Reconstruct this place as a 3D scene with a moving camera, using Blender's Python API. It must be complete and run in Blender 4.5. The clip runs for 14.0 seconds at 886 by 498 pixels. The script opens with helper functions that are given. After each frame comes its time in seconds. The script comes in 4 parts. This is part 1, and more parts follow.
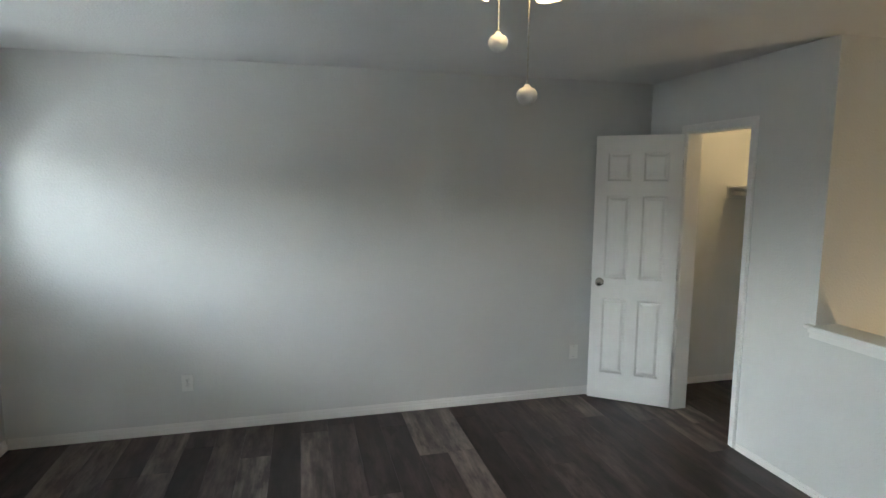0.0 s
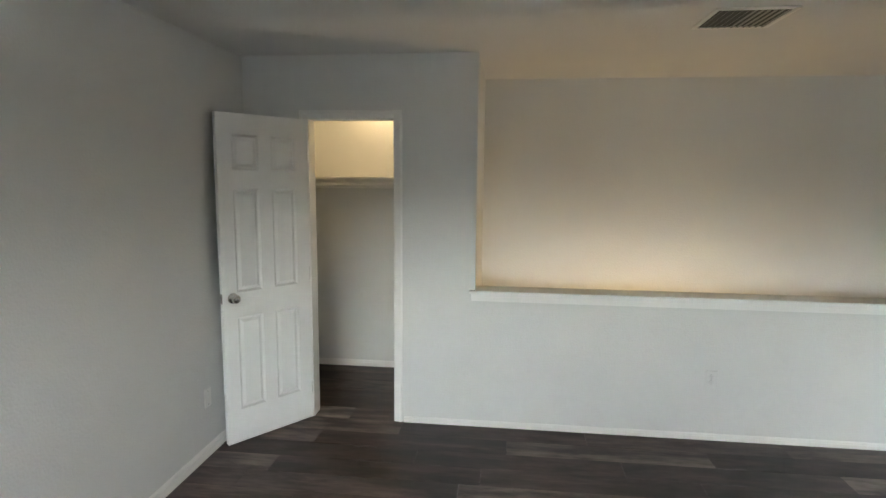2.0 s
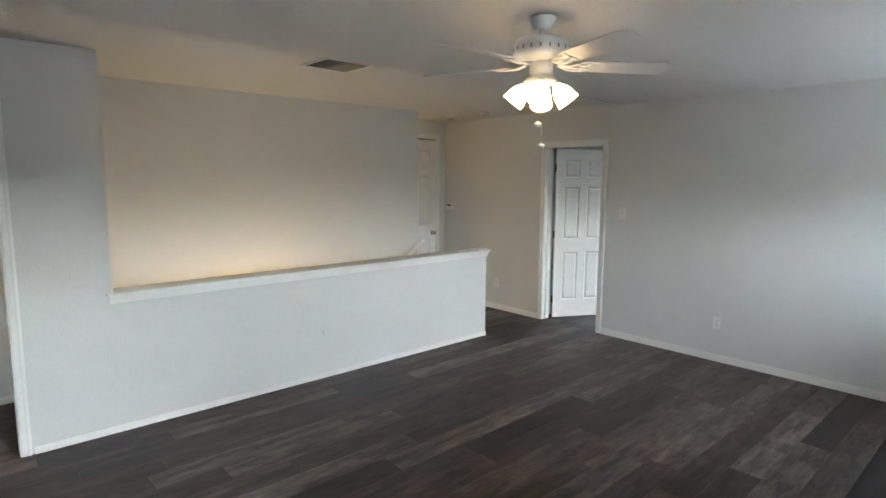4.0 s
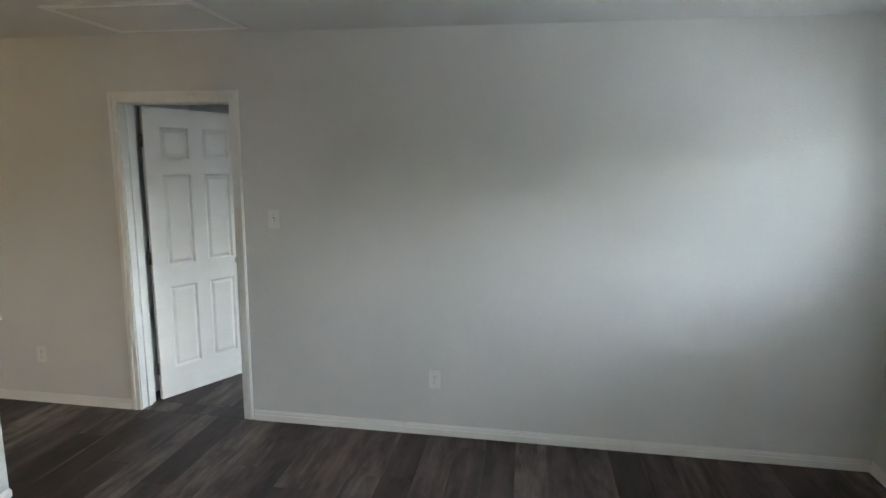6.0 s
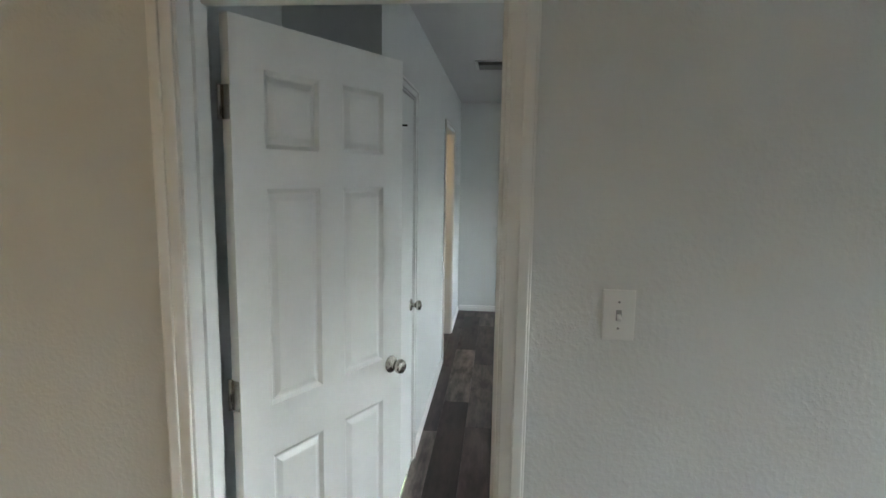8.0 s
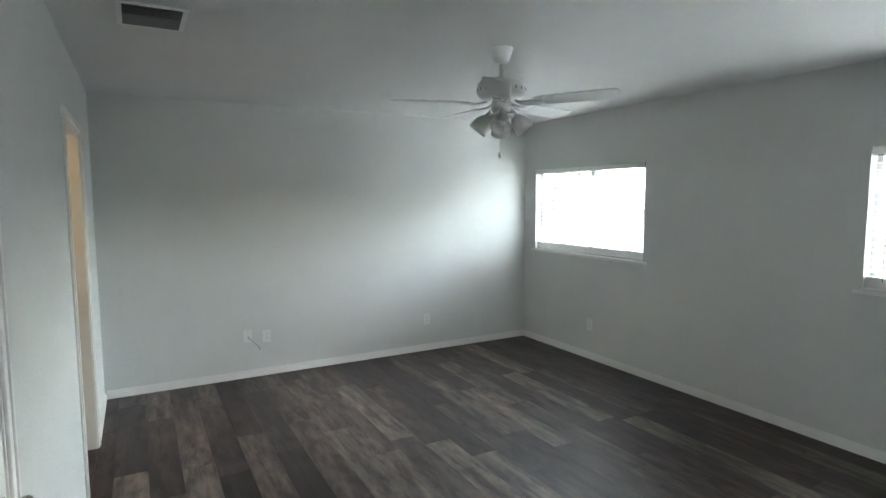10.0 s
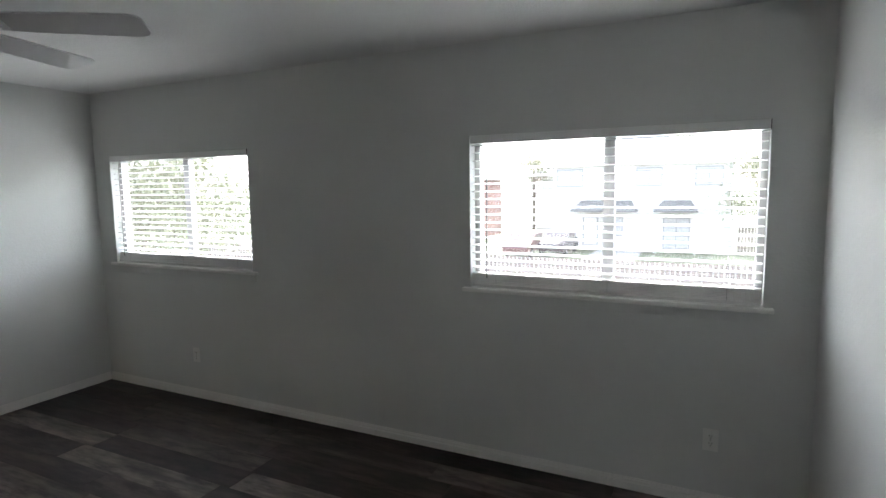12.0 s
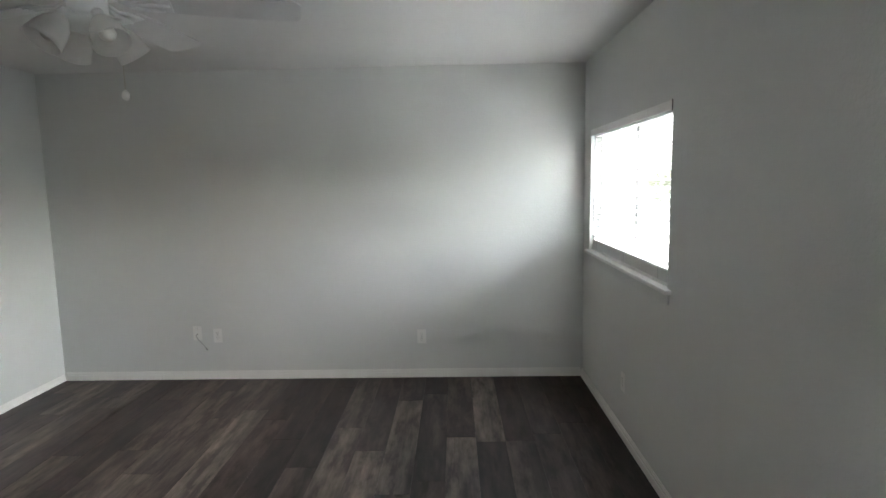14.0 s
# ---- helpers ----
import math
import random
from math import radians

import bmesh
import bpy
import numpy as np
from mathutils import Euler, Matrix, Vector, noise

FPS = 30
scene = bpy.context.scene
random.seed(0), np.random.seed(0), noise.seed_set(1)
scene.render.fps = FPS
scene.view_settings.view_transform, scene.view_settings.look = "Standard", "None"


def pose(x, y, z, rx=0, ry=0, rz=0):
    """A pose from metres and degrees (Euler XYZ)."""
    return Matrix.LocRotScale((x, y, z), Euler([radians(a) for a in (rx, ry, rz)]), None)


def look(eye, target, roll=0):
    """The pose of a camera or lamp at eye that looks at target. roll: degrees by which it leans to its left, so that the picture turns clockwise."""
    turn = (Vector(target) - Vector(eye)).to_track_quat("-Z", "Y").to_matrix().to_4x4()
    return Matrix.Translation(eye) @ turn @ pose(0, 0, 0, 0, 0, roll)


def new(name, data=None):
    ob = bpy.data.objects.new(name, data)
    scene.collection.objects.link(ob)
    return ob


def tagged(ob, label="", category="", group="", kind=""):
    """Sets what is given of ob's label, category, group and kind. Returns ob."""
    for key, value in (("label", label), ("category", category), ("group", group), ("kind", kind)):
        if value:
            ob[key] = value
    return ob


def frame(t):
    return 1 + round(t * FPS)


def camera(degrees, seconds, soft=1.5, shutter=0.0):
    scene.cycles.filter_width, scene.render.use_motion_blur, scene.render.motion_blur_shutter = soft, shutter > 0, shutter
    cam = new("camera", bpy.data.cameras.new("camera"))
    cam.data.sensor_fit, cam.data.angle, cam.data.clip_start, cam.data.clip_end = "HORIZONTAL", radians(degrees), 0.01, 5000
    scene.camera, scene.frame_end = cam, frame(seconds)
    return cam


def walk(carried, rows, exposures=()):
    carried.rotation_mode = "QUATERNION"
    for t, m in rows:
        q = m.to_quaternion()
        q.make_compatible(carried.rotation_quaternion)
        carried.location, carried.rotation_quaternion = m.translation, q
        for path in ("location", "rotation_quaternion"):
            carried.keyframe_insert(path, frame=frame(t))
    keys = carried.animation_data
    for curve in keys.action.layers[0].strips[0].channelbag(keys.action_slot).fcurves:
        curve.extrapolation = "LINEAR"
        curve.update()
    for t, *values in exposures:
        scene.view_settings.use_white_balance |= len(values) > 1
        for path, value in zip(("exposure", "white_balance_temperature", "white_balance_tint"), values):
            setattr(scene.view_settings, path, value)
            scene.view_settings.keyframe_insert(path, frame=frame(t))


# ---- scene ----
cam = camera(77.3, 14.0)
PATH = [
    (0, (-2.679, -3.888, 1.708), (-2.185, -1.966, 1.46), 0.4),
    (0.5, (-2.954, -3.415, 1.679), (-1.932, -1.714, 1.427), 0.3),
    (1, (-3.275, -2.884, 1.703), (-1.786, -1.575, 1.445), 0.3),
    (1.5, (-3.404, -2.457, 1.619), (-1.636, -1.549, 1.396), 0.5),
    (2, (-3.59, -1.756, 1.684), (-1.62, -1.53, 1.423), 0.5),
    (2.5, (-3.688, -1.317, 1.669), (-1.726, -1.614, 1.416), 0.6),
    (3, (-3.772, -0.969, 1.679), (-1.943, -1.739, 1.431), 0.6),
    (3.5, (-3.975, -0.739, 1.671), (-2.272, -1.759, 1.427), 0.5),
    (4, (-4.044, -0.777, 1.689), (-2.574, -2.11, 1.436), 0.4),
    (4.2, (-3.971, -0.882, 1.686), (-2.629, -2.341, 1.423), 0.4),
    (6.3, (-2.312, -3.14, 1.711), (-2.063, -5.101, 1.407), 0.5),
    (6.5, (-2.116, -3.324, 1.699), (-1.877, -5.289, 1.414), 0.6),
    (6.6, (-1.977, -3.444, 1.687), (-1.738, -5.41, 1.408), 0.9),
    (7, (-1.505, -3.846, 1.682), (-1.294, -5.815, 1.404), 0.5),
    (7.2, (-1.292, -4.038, 1.675), (-1.077, -6.004, 1.376), 0.8),
    (9.3, (-0.501, -5.972, 1.633), (-0.588, -7.960, 1.427), -0.5),
    (9.5, (-0.534, -6.096, 1.645), (-0.788, -8.068, 1.436), -0.4),
    (9.9, (-0.565, -6.208, 1.659), (-1.319, -8.049, 1.461), -0.4),
    (10, (-0.564, -6.227, 1.640), (-1.528, -7.970, 1.451), -0.2),
    (10.2, (-0.623, -6.270, 1.658), (-1.858, -7.832, 1.467), -0.2),
    (10.5, (-0.646, -6.274, 1.633), (-2.152, -7.578, 1.455), -0.4),
    (10.6, (-0.660, -6.271, 1.644), (-2.246, -7.474, 1.457), -0.3),
    (11, (-0.788, -6.374, 1.634), (-2.579, -7.245, 1.444), -0.5),
    (11.5, (-1.116, -6.555, 1.623), (-2.951, -7.322, 1.414), -0.5),
    (12, (-1.520, -6.685, 1.642), (-3.309, -7.551, 1.420), -0.8),
    (12.2, (-1.716, -6.760, 1.633), (-3.455, -7.721, 1.407), -0.9),
    (12.5, (-2.036, -6.819, 1.613), (-3.666, -7.955, 1.378), -0.9),
    (13, (-2.594, -6.859, 1.604), (-4.003, -8.255, 1.347), -1.2),
    (13.5, (-3.104, -6.988, 1.576), (-3.856, -8.824, 1.324), -1.3),
    (14, (-3.503, -7.050, 1.575), (-3.460, -9.035, 1.334), -1.0),
]
walk(cam, [(t, look(eye, target, roll)) for t, eye, target, roll in PATH], [(0.0, 4.17, 5740, 3), (1.0, 4.54, 5870, 4), (2.0, 4.37, 6020, 5), (3.0, 4.37, 6050, 6), (4.2, 4.55, 5690, 5), (6.5, 4.30, 5720, 4), (7.2, 4.30, 5720, 4), (9.5, 4.74, 5770, -1), (10.3, 4.55, 5880, 5), (10.6, 4.48, 5940, 7), (11.0, 4.14, 5860, 7), (12.0, 3.67, 6050, 9), (12.5, 3.60, 6100, 10), (13.2, 3.55, 6130, 10), (14.0, 4.27, 6200, 8)])

# ---------- light levels ----------
CLOSET_W, STAIR_W, HALL_W, BATH_W = 0.47, 1.35, 0.07, 0.45
SHADE_GLOW = 0.46
TILT = 4.0
FAN_A_PHASE = 18

# ---------- world and large lights ----------
world = bpy.data.worlds.new("sky")
scene.world = world
world.use_nodes = True
wn = world.node_tree.nodes
sky = wn.new("ShaderNodeTexSky")
sky.sky_type, sky.sun_disc = "NISHITA", False
sky.sun_elevation, sky.sun_rotation = radians(39), radians(268)
sky.air_density, sky.dust_density, sky.ozone_density = 1.0, 4.0, 1.0
haze = wn.new("ShaderNodeHueSaturation")
haze.inputs["Saturation"].default_value = 0.45
world.node_tree.links.new(sky.outputs[0], haze.inputs["Color"])
world.node_tree.links.new(haze.outputs[0], wn["Background"].inputs[0])
wn["Background"].inputs[1].default_value = 0.15

sun_data = bpy.data.lights.new("sun", "SUN")
sun_data.energy, sun_data.angle, sun_data.color = 0.36, radians(50), (1.0, 0.985, 0.96)
sun = new("sun", sun_data)
sun.matrix_world = look((-60, -2, 50), (0, 0, 0))


def point_lamp(name, at, watts, radius, color):
    d = bpy.data.lights.new(name, "POINT")
    d.energy, d.shadow_soft_size, d.color = watts, radius, color
    ob = new(name, d)
    ob.location = at
    return ob


WARM = (1.0, 0.66, 0.32)
point_lamp("closet_bulb_light", (0.82, -0.75, 2.37), CLOSET_W, 0.05, WARM)
point_lamp("stair_sconce_light", (0.70, -2.85, 0.05), STAIR_W, 0.05, WARM)
point_lamp("hall_light", (1.50, -5.12, 2.30), HALL_W, 0.10, (1.0, 0.56, 0.16))
point_lamp("bath_light", (0.6, -9.7, 2.2), BATH_W, 0.05, WARM)

# ---------- plan ----------
H = 2.455
XW, XEB = -4.515, -0.27
YS, YB, YSB = -6.08, -6.215, -11.405
SILL, HEAD = 1.05, 1.935
WINDOWS = [(-1.75, -0.25), (-5.64, -4.08), (-7.955, -6.445), (-11.205, -9.675)]


# ---------- materials ----------
def material(name):
    m = bpy.data.materials.new(name)
    m.use_nodes = True
    nt = m.node_tree
    return m, nt, nt.nodes["Principled BSDF"]


def node(nt, kind, **values):
    n = nt.nodes.new(kind)
    for k, v in values.items():
        n.inputs[k.replace("_", " ")].default_value = v
    return n


def ramp(nt, fac, stops):
    r = nt.nodes.new("ShaderNodeValToRGB")
    el = r.color_ramp.elements
    while len(el) < len(stops):
        el.new(0.5)
    for e, (p, c) in zip(el, stops):
        e.position, e.color = p, (*c, 1)
    nt.links.new(fac, r.inputs[0])
    return r.outputs[0]


def mapped(nt, scale=(1, 1, 1), coord="Object"):
    tc = nt.nodes.new("ShaderNodeTexCoord")
    mp = nt.nodes.new("ShaderNodeMapping")
    mp.inputs["Scale"].default_value = scale
    nt.links.new(tc.outputs[coord], mp.inputs[0])
    return mp.outputs[0]


def noise_fac(nt, vec, scale, detail=3.0, rough=0.55):
    n = node(nt, "ShaderNodeTexNoise", Scale=scale, Detail=detail, Roughness=rough)
    nt.links.new(vec, n.inputs["Vector"])
    return n.outputs["Fac"]


def bump(nt, bsdf, fac, strength, distance, below=None):
    b = node(nt, "ShaderNodeBump", Strength=strength, Distance=distance)
    nt.links.new(fac, b.inputs["Height"])
    if below:
        nt.links.new(below, b.inputs["Normal"])
    nt.links.new(b.outputs[0], bsdf.inputs["Normal"])
    return b.outputs[0]


def scaled(c, k):
    return tuple(min(1, v * k) for v in c)


def plain(name, color, rough=0.5, metal=0.0, vary=0.06, scale=6.0, relief=0.0, relief_scale=200.0):
    """A surface of one colour with wear at two scales and a fine relief."""
    m, nt, b = material(name)
    v = mapped(nt)
    big, small = noise_fac(nt, v, scale), noise_fac(nt, v, scale * 14, 4.0)
    mix = nt.nodes.new("ShaderNodeMath")
    mix.operation = "MULTIPLY_ADD"
    mix.inputs[1].default_value = 0.35
    nt.links.new(small, mix.inputs[0])
    half = nt.nodes.new("ShaderNodeMath")
    half.operation = "MULTIPLY"
    half.inputs[1].default_value = 0.65
    nt.links.new(big, half.inputs[0])
    nt.links.new(half.outputs[0], mix.inputs[2])
    nt.links.new(ramp(nt, mix.outputs[0], [(0.3, scaled(color, 1 - vary)), (0.7, scaled(color, 1 + vary))]), b.inputs["Base Color"])
    b.inputs["Roughness"].default_value, b.inputs["Metallic"].default_value = rough, metal
    if relief:
        bump(nt, b, noise_fac(nt, v, relief_scale, 2.0), 1.0, relief)
    return m


def wall_paint(name, color, peel=0.0011, rough=0.5):
    """Orange-peel textured drywall under satin paint, with faint roller marks and scuffs."""
    m, nt, b = material(name)
    v = mapped(nt)
    big = noise_fac(nt, v, 0.9, 4.0)
    fine = noise_fac(nt, v, 17.0, 5.0, 0.65)
    nt.links.new(ramp(nt, big, [(0.3, scaled(color, 0.965)), (0.7, scaled(color, 1.02))]), b.inputs["Base Color"])
    nt.links.new(ramp(nt, fine, [(0.3, (rough - 0.06,) * 3), (0.75, (rough + 0.10,) * 3)]), b.inputs["Roughness"])
    lumps = noise_fac(nt, v, 75.0, 2.0, 0.5)
    knock = ramp(nt, lumps, [(0.42, (0, 0, 0)), (0.66, (1, 1, 1))])
    low = bump(nt, b, noise_fac(nt, v, 9.0, 3.0), 0.5, 0.002)
    bump(nt, b, knock, 1.0, peel, low)
    return m


def plank_wood():
    """Weathered grey-brown vinyl planks; each plank has its own tone and its own stretch of grain."""
    m, nt, b = material("weathered_grey_plank")
    tc = nt.nodes.new("ShaderNodeTexCoord")
    info = nt.nodes.new("ShaderNodeObjectInfo")
    shift = nt.nodes.new("ShaderNodeVectorMath")
    shift.operation = "MULTIPLY_ADD"
    nt.links.new(info.outputs["Random"], shift.inputs[0])
    shift.inputs[1].default_value = (37, 91, 53)
    nt.links.new(tc.outputs["Object"], shift.inputs[2])

    def stretched(scale):
        mp = nt.nodes.new("ShaderNodeMapping")
        mp.inputs["Scale"].default_value = scale
        nt.links.new(shift.outputs[0], mp.inputs[0])
        return mp.outputs[0]
    tone = ramp(nt, info.outputs["Random"], [(0.0, (0.0185, 0.0130, 0.0118)), (0.25, (0.034, 0.0248, 0.0225)), (0.55, (0.053, 0.0402, 0.0360)),
                                             (0.82, (0.080, 0.0640, 0.0568)), (1.0, (0.118, 0.0975, 0.0860))])
    grain = noise_fac(nt, stretched((60, 1.5, 60)), 1.0, 7.0, 0.7)
    patch = noise_fac(nt, stretched((9, 1.1, 9)), 1.0, 4.0, 0.62)
    cloud = noise_fac(nt, stretched((14, 3.6, 14)), 1.0, 4.0, 0.65)

    def over(kind, fac, a, c):
        mx = nt.nodes.new("ShaderNodeMix")
        mx.data_type, mx.blend_type = "RGBA", kind
        mx.inputs["Factor"].default_value = fac
        nt.links.new(a, mx.inputs["A"])
        nt.links.new(c, mx.inputs["B"])
        return mx.outputs["Result"]

    c = over("MULTIPLY", 1.0, tone, ramp(nt, patch, [(0.37, (0.40, 0.38, 0.37)), (0.48, (0.95, 0.94, 0.94)), (0.63, (1.60, 1.58, 1.56))]))
    c = over("MULTIPLY", 1.0, c, ramp(nt, cloud, [(0.37, (0.46, 0.44, 0.44)), (0.47, (0.95, 0.94, 0.94)), (0.64, (1.55, 1.54, 1.53))]))
    c = over("MULTIPLY", 1.0, c, ramp(nt, grain, [(0.34, (0.80, 0.78, 0.77)), (0.54, (1.0, 1.0, 1.0))]))
    nt.links.new(c, b.inputs["Base Color"])
    nt.links.new(ramp(nt, patch, [(0.3, (0.40,) * 3), (0.7, (0.55,) * 3)]), b.inputs["Roughness"])
    b.inputs["Specular IOR Level"].default_value = 0.4
    bump(nt, b, grain, 0.6, 0.0006)
    return m


def glowing(name, color, strength, base=(0.9, 0.88, 0.82)):
    m, nt, b = material(name)
    b.inputs["Base Color"].default_value = (*base, 1)
    b.inputs["Roughness"].default_value = 0.4
    b.inputs["Emission Color"].default_value = (*color, 1)
    b.inputs["Emission Strength"].default_value = strength
    return m


def clear_glass(name, rough=0.0, tint=(1, 1, 1), through_share=1.0):
    m, nt, b = material(name)
    b.inputs["Base Color"].default_value = (*tint, 1)
    b.inputs["Transmission Weight"].default_value, b.inputs["Roughness"].default_value, b.inputs["IOR"].default_value = through_share, rough, 1.45
    return m


def pane_glass(name):
    """Thin window glass with a painted veil of glare: straight through, with a Fresnel gloss."""
    m, nt, b = material(name)
    nt.nodes.remove(b)
    t, g, f, x = (nt.nodes.new("ShaderNode" + k) for k in ("BsdfTransparent", "BsdfGlossy", "LayerWeight", "MixShader"))
    t.inputs["Color"].default_value = (0.97, 0.98, 0.975, 1)
    # small pale translucent share imitates the glare that washes out the view
    veil, clear = nt.nodes.new("ShaderNodeBsdfTranslucent"), nt.nodes.new("ShaderNodeMixShader")
    veil.inputs["Color"].default_value = (0.80, 0.76, 0.72, 1)
    clear.inputs[0].default_value = 0.009
    nt.links.new(t.outputs[0], clear.inputs[1])
    nt.links.new(veil.outputs[0], clear.inputs[2])
    g.inputs["Roughness"].default_value = 0.0
    steep, low = nt.nodes.new("ShaderNodeMath"), nt.nodes.new("ShaderNodeMath")
    steep.operation, low.operation = "POWER", "MULTIPLY_ADD"
    steep.inputs[1].default_value = 5.0
    low.inputs[1].default_value, low.inputs[2].default_value = 0.9, 0.03
    for a, b in ((f.outputs["Facing"], steep.inputs[0]), (steep.outputs[0], low.inputs[0]), (low.outputs[0], x.inputs[0]), (clear.outputs[0], x.inputs[1]), (g.outputs[0], x.inputs[2]),
                 (x.outputs[0], nt.nodes["Material Output"].inputs[0])):
        nt.links.new(a, b)
    return m


WALL = wall_paint("wall_paint", (0.665, 0.67, 0.655), 0.0006, 0.6)
WALL_B = wall_paint("bedroom_wall_paint", (0.645, 0.656, 0.64), 0.00055, 0.6)
CEIL = wall_paint("ceiling_paint", (0.68, 0.68, 0.67), 0.0010, 0.75)
CREAM = wall_paint("bath_paint", (0.74, 0.66, 0.52))
TRIM = plain("trim_paint", (0.79, 0.785, 0.765), 0.38, vary=0.03, relief=0.0002, relief_scale=60)
DOOR = plain("door_paint", (0.78, 0.78, 0.765), 0.36, vary=0.03, relief=0.0002, relief_scale=90)
PLANK = plank_wood()
SUBFLOOR = plain("dark_joint", (0.015, 0.013, 0.012), 0.8)
PLASTIC = plain("white_plastic", (0.76, 0.76, 0.735), 0.35, vary=0.03)
NICKEL = plain("satin_nickel", (0.52, 0.49, 0.45), 0.25, 1.0, vary=0.1, scale=40)
DARK = plain("dark_slot", (0.02, 0.02, 0.02), 0.6)
GREY = plain("grey_metal", (0.30, 0.30, 0.29), 0.45, 0.6)
BLIND = plain("blind_slat_vinyl", (0.82, 0.82, 0.81), 0.4, vary=0.03)
VINYL = plain("window_frame_metal", (0.42, 0.42, 0.415), 0.45, vary=0.05)
GLASS = pane_glass("window_glass")
FANWHITE = plain("fan_white_enamel", (0.75, 0.76, 0.76), 0.3, vary=0.03)
BLADE = plain("fan_blade_white", (0.66, 0.66, 0.66), 0.4, vary=0.06, scale=9)
LIT = glowing("lit_frosted_shade", (1.0, 0.62, 0.28), SHADE_GLOW)
FROST = clear_glass("frosted_shade_glass", 0.45, (0.90, 0.90, 0.88), 0.65)
BULB = plain("bulb_white_glass", (0.85, 0.84, 0.8), 0.3)
CHAIN = plain("chain_metal", (0.55, 0.52, 0.45), 0.3, 1.0)
# white cable, its colour greyed to take in the shadow around it
CABLE = plain("shaded_white_cable", (0.42, 0.42, 0.41), 0.5)


# ---------- mesh helpers ----------
def box(bm, x0, x1, y0, y1, z0, z1, bevel=0.0):
    geo = bmesh.ops.create_cube(bm, size=1)
    vs = geo["verts"]
    for v in vs:
        v.co = Vector(((x0 + x1) / 2 + v.co.x * abs(x1 - x0), (y0 + y1) / 2 + v.co.y * abs(y1 - y0), (z0 + z1) / 2 + v.co.z * abs(z1 - z0)))
    if bevel:
        bmesh.ops.bevel(bm, geom=list({e for v in vs for e in v.link_edges}), offset=bevel, segments=2, affect="EDGES", profile=0.5)
    return vs


def lathe(bm, profile, seg=24, m=Matrix(), cap=True):
    """A turned shape from (radius, height) pairs about z."""
    rings = []
    for r, z in profile:
        rings.append([bm.verts.new(m @ Vector((r * math.cos(2 * math.pi * i / seg), r * math.sin(2 * math.pi * i / seg), z))) for i in range(seg)])
    for a, b in zip(rings, rings[1:]):
        for i in range(seg):
            f = bm.faces.new((a[i], a[(i + 1) % seg], b[(i + 1) % seg], b[i]))
            f.smooth = True
    if cap:
        bm.faces.new(rings[0][::-1])
        bm.faces.new(rings[-1])


def tube(bm, pts, r, seg=8):
    """A round bar along points."""
    rings = []
    for i, p in enumerate(pts):
        d = (Vector(pts[min(i + 1, len(pts) - 1)]) - Vector(pts[max(i - 1, 0)])).normalized()
        q = d.to_track_quat("Z", "Y").to_matrix()
        rings.append([bm.verts.new(Vector(p) + q @ Vector((r * math.cos(2 * math.pi * k / seg), r * math.sin(2 * math.pi * k / seg), 0))) for k in range(seg)])
    for a, b in zip(rings, rings[1:]):
        for i in range(seg):
            f = bm.faces.new((a[i], a[(i + 1) % seg], b[(i + 1) % seg], b[i]))
            f.smooth = True
    bm.faces.new(rings[0][::-1])
    bm.faces.new(rings[-1])


def mesh_of(name, bm, mat):
    bmesh.ops.recalc_face_normals(bm, faces=bm.faces)
    me = bpy.data.meshes.new(name)
    bm.to_mesh(me)
    bm.free()
    me.materials.append(mat)
    return me


def part(name, bm, mat, parent, label=""):
    ob = new(name, mesh_of(name, bm, mat))
    ob.parent = parent
    return tagged(ob, label)


def boxpart(name, dims, mat, parent, bevel=0.0, label=""):
    bm = bmesh.new()
    box(bm, *dims, bevel=bevel)
    return part(name, bm, mat, parent, label)


def thing(name, m, label, category, group="", kind=""):
    ob = new(name)
    ob.empty_display_size = 0.1
    ob.matrix_world = m
    return tagged(ob, label, category, group, kind)


def structure(name, bm, mat, label, category):
    return tagged(new(name, mesh_of(name, bm, mat)), label, category, kind="structure")


def cells(bm, axis, c0, c1, a0, a1, z0, z1, openings=()):
    """A wall of thickness c0..c1 running a0..a1 along the axis, with openings cut through it."""
    cuts = sorted({a0, a1, *(v for o in openings for v in o[:2])})
    for p, q in zip(cuts, cuts[1:]):
        mid = (p + q) / 2
        gaps = sorted((o[2], o[3]) for o in openings if o[0] < mid < o[1])
        z = z0
        for g0, g1 in gaps + [(z1, z1)]:
            if g0 > z + 1e-6:
                box(bm, *((p, q, c0, c1) if axis == "x" else (c0, c1, p, q)), z, g0)
            z = max(z, g1)


def wall(name, axis, c0, c1, a0, a1, z0=-0.1, z1=H, openings=(), mat=None, label="white painted drywall with orange peel texture", extra=()):
    bm = bmesh.new()
    cells(bm, axis, c0, c1, a0, a1, z0, z1, openings)
    for e in extra:
        box(bm, *e)
    return structure(name, bm, mat or WALL, label, "wall")


# ---------- walls, ceiling ----------
A_DOOR = (-0.750, 0.027)
CLO = (-1.030, -0.430)
E_DOOR = (-7.82, -7.08)
BATH = (-10.40, -9.525)
wall("wall_north", "x", 0.0, 0.12, -4.715, 1.19, label="white painted wall with soft daylight falling on it")
wall("wall_west", "y", XW - 0.14, XW, YSB - 0.12, 0.0, mat=WALL_B, openings=[(a, b, SILL - 0.02, HEAD) for a, b in WINDOWS], label="white painted outside wall with window openings")
wall("wall_closet", "y", 0.0, 0.115, -1.56, 0.0, openings=[(*CLO, -0.1, 2.06)], label="white painted wall with a closet doorway")
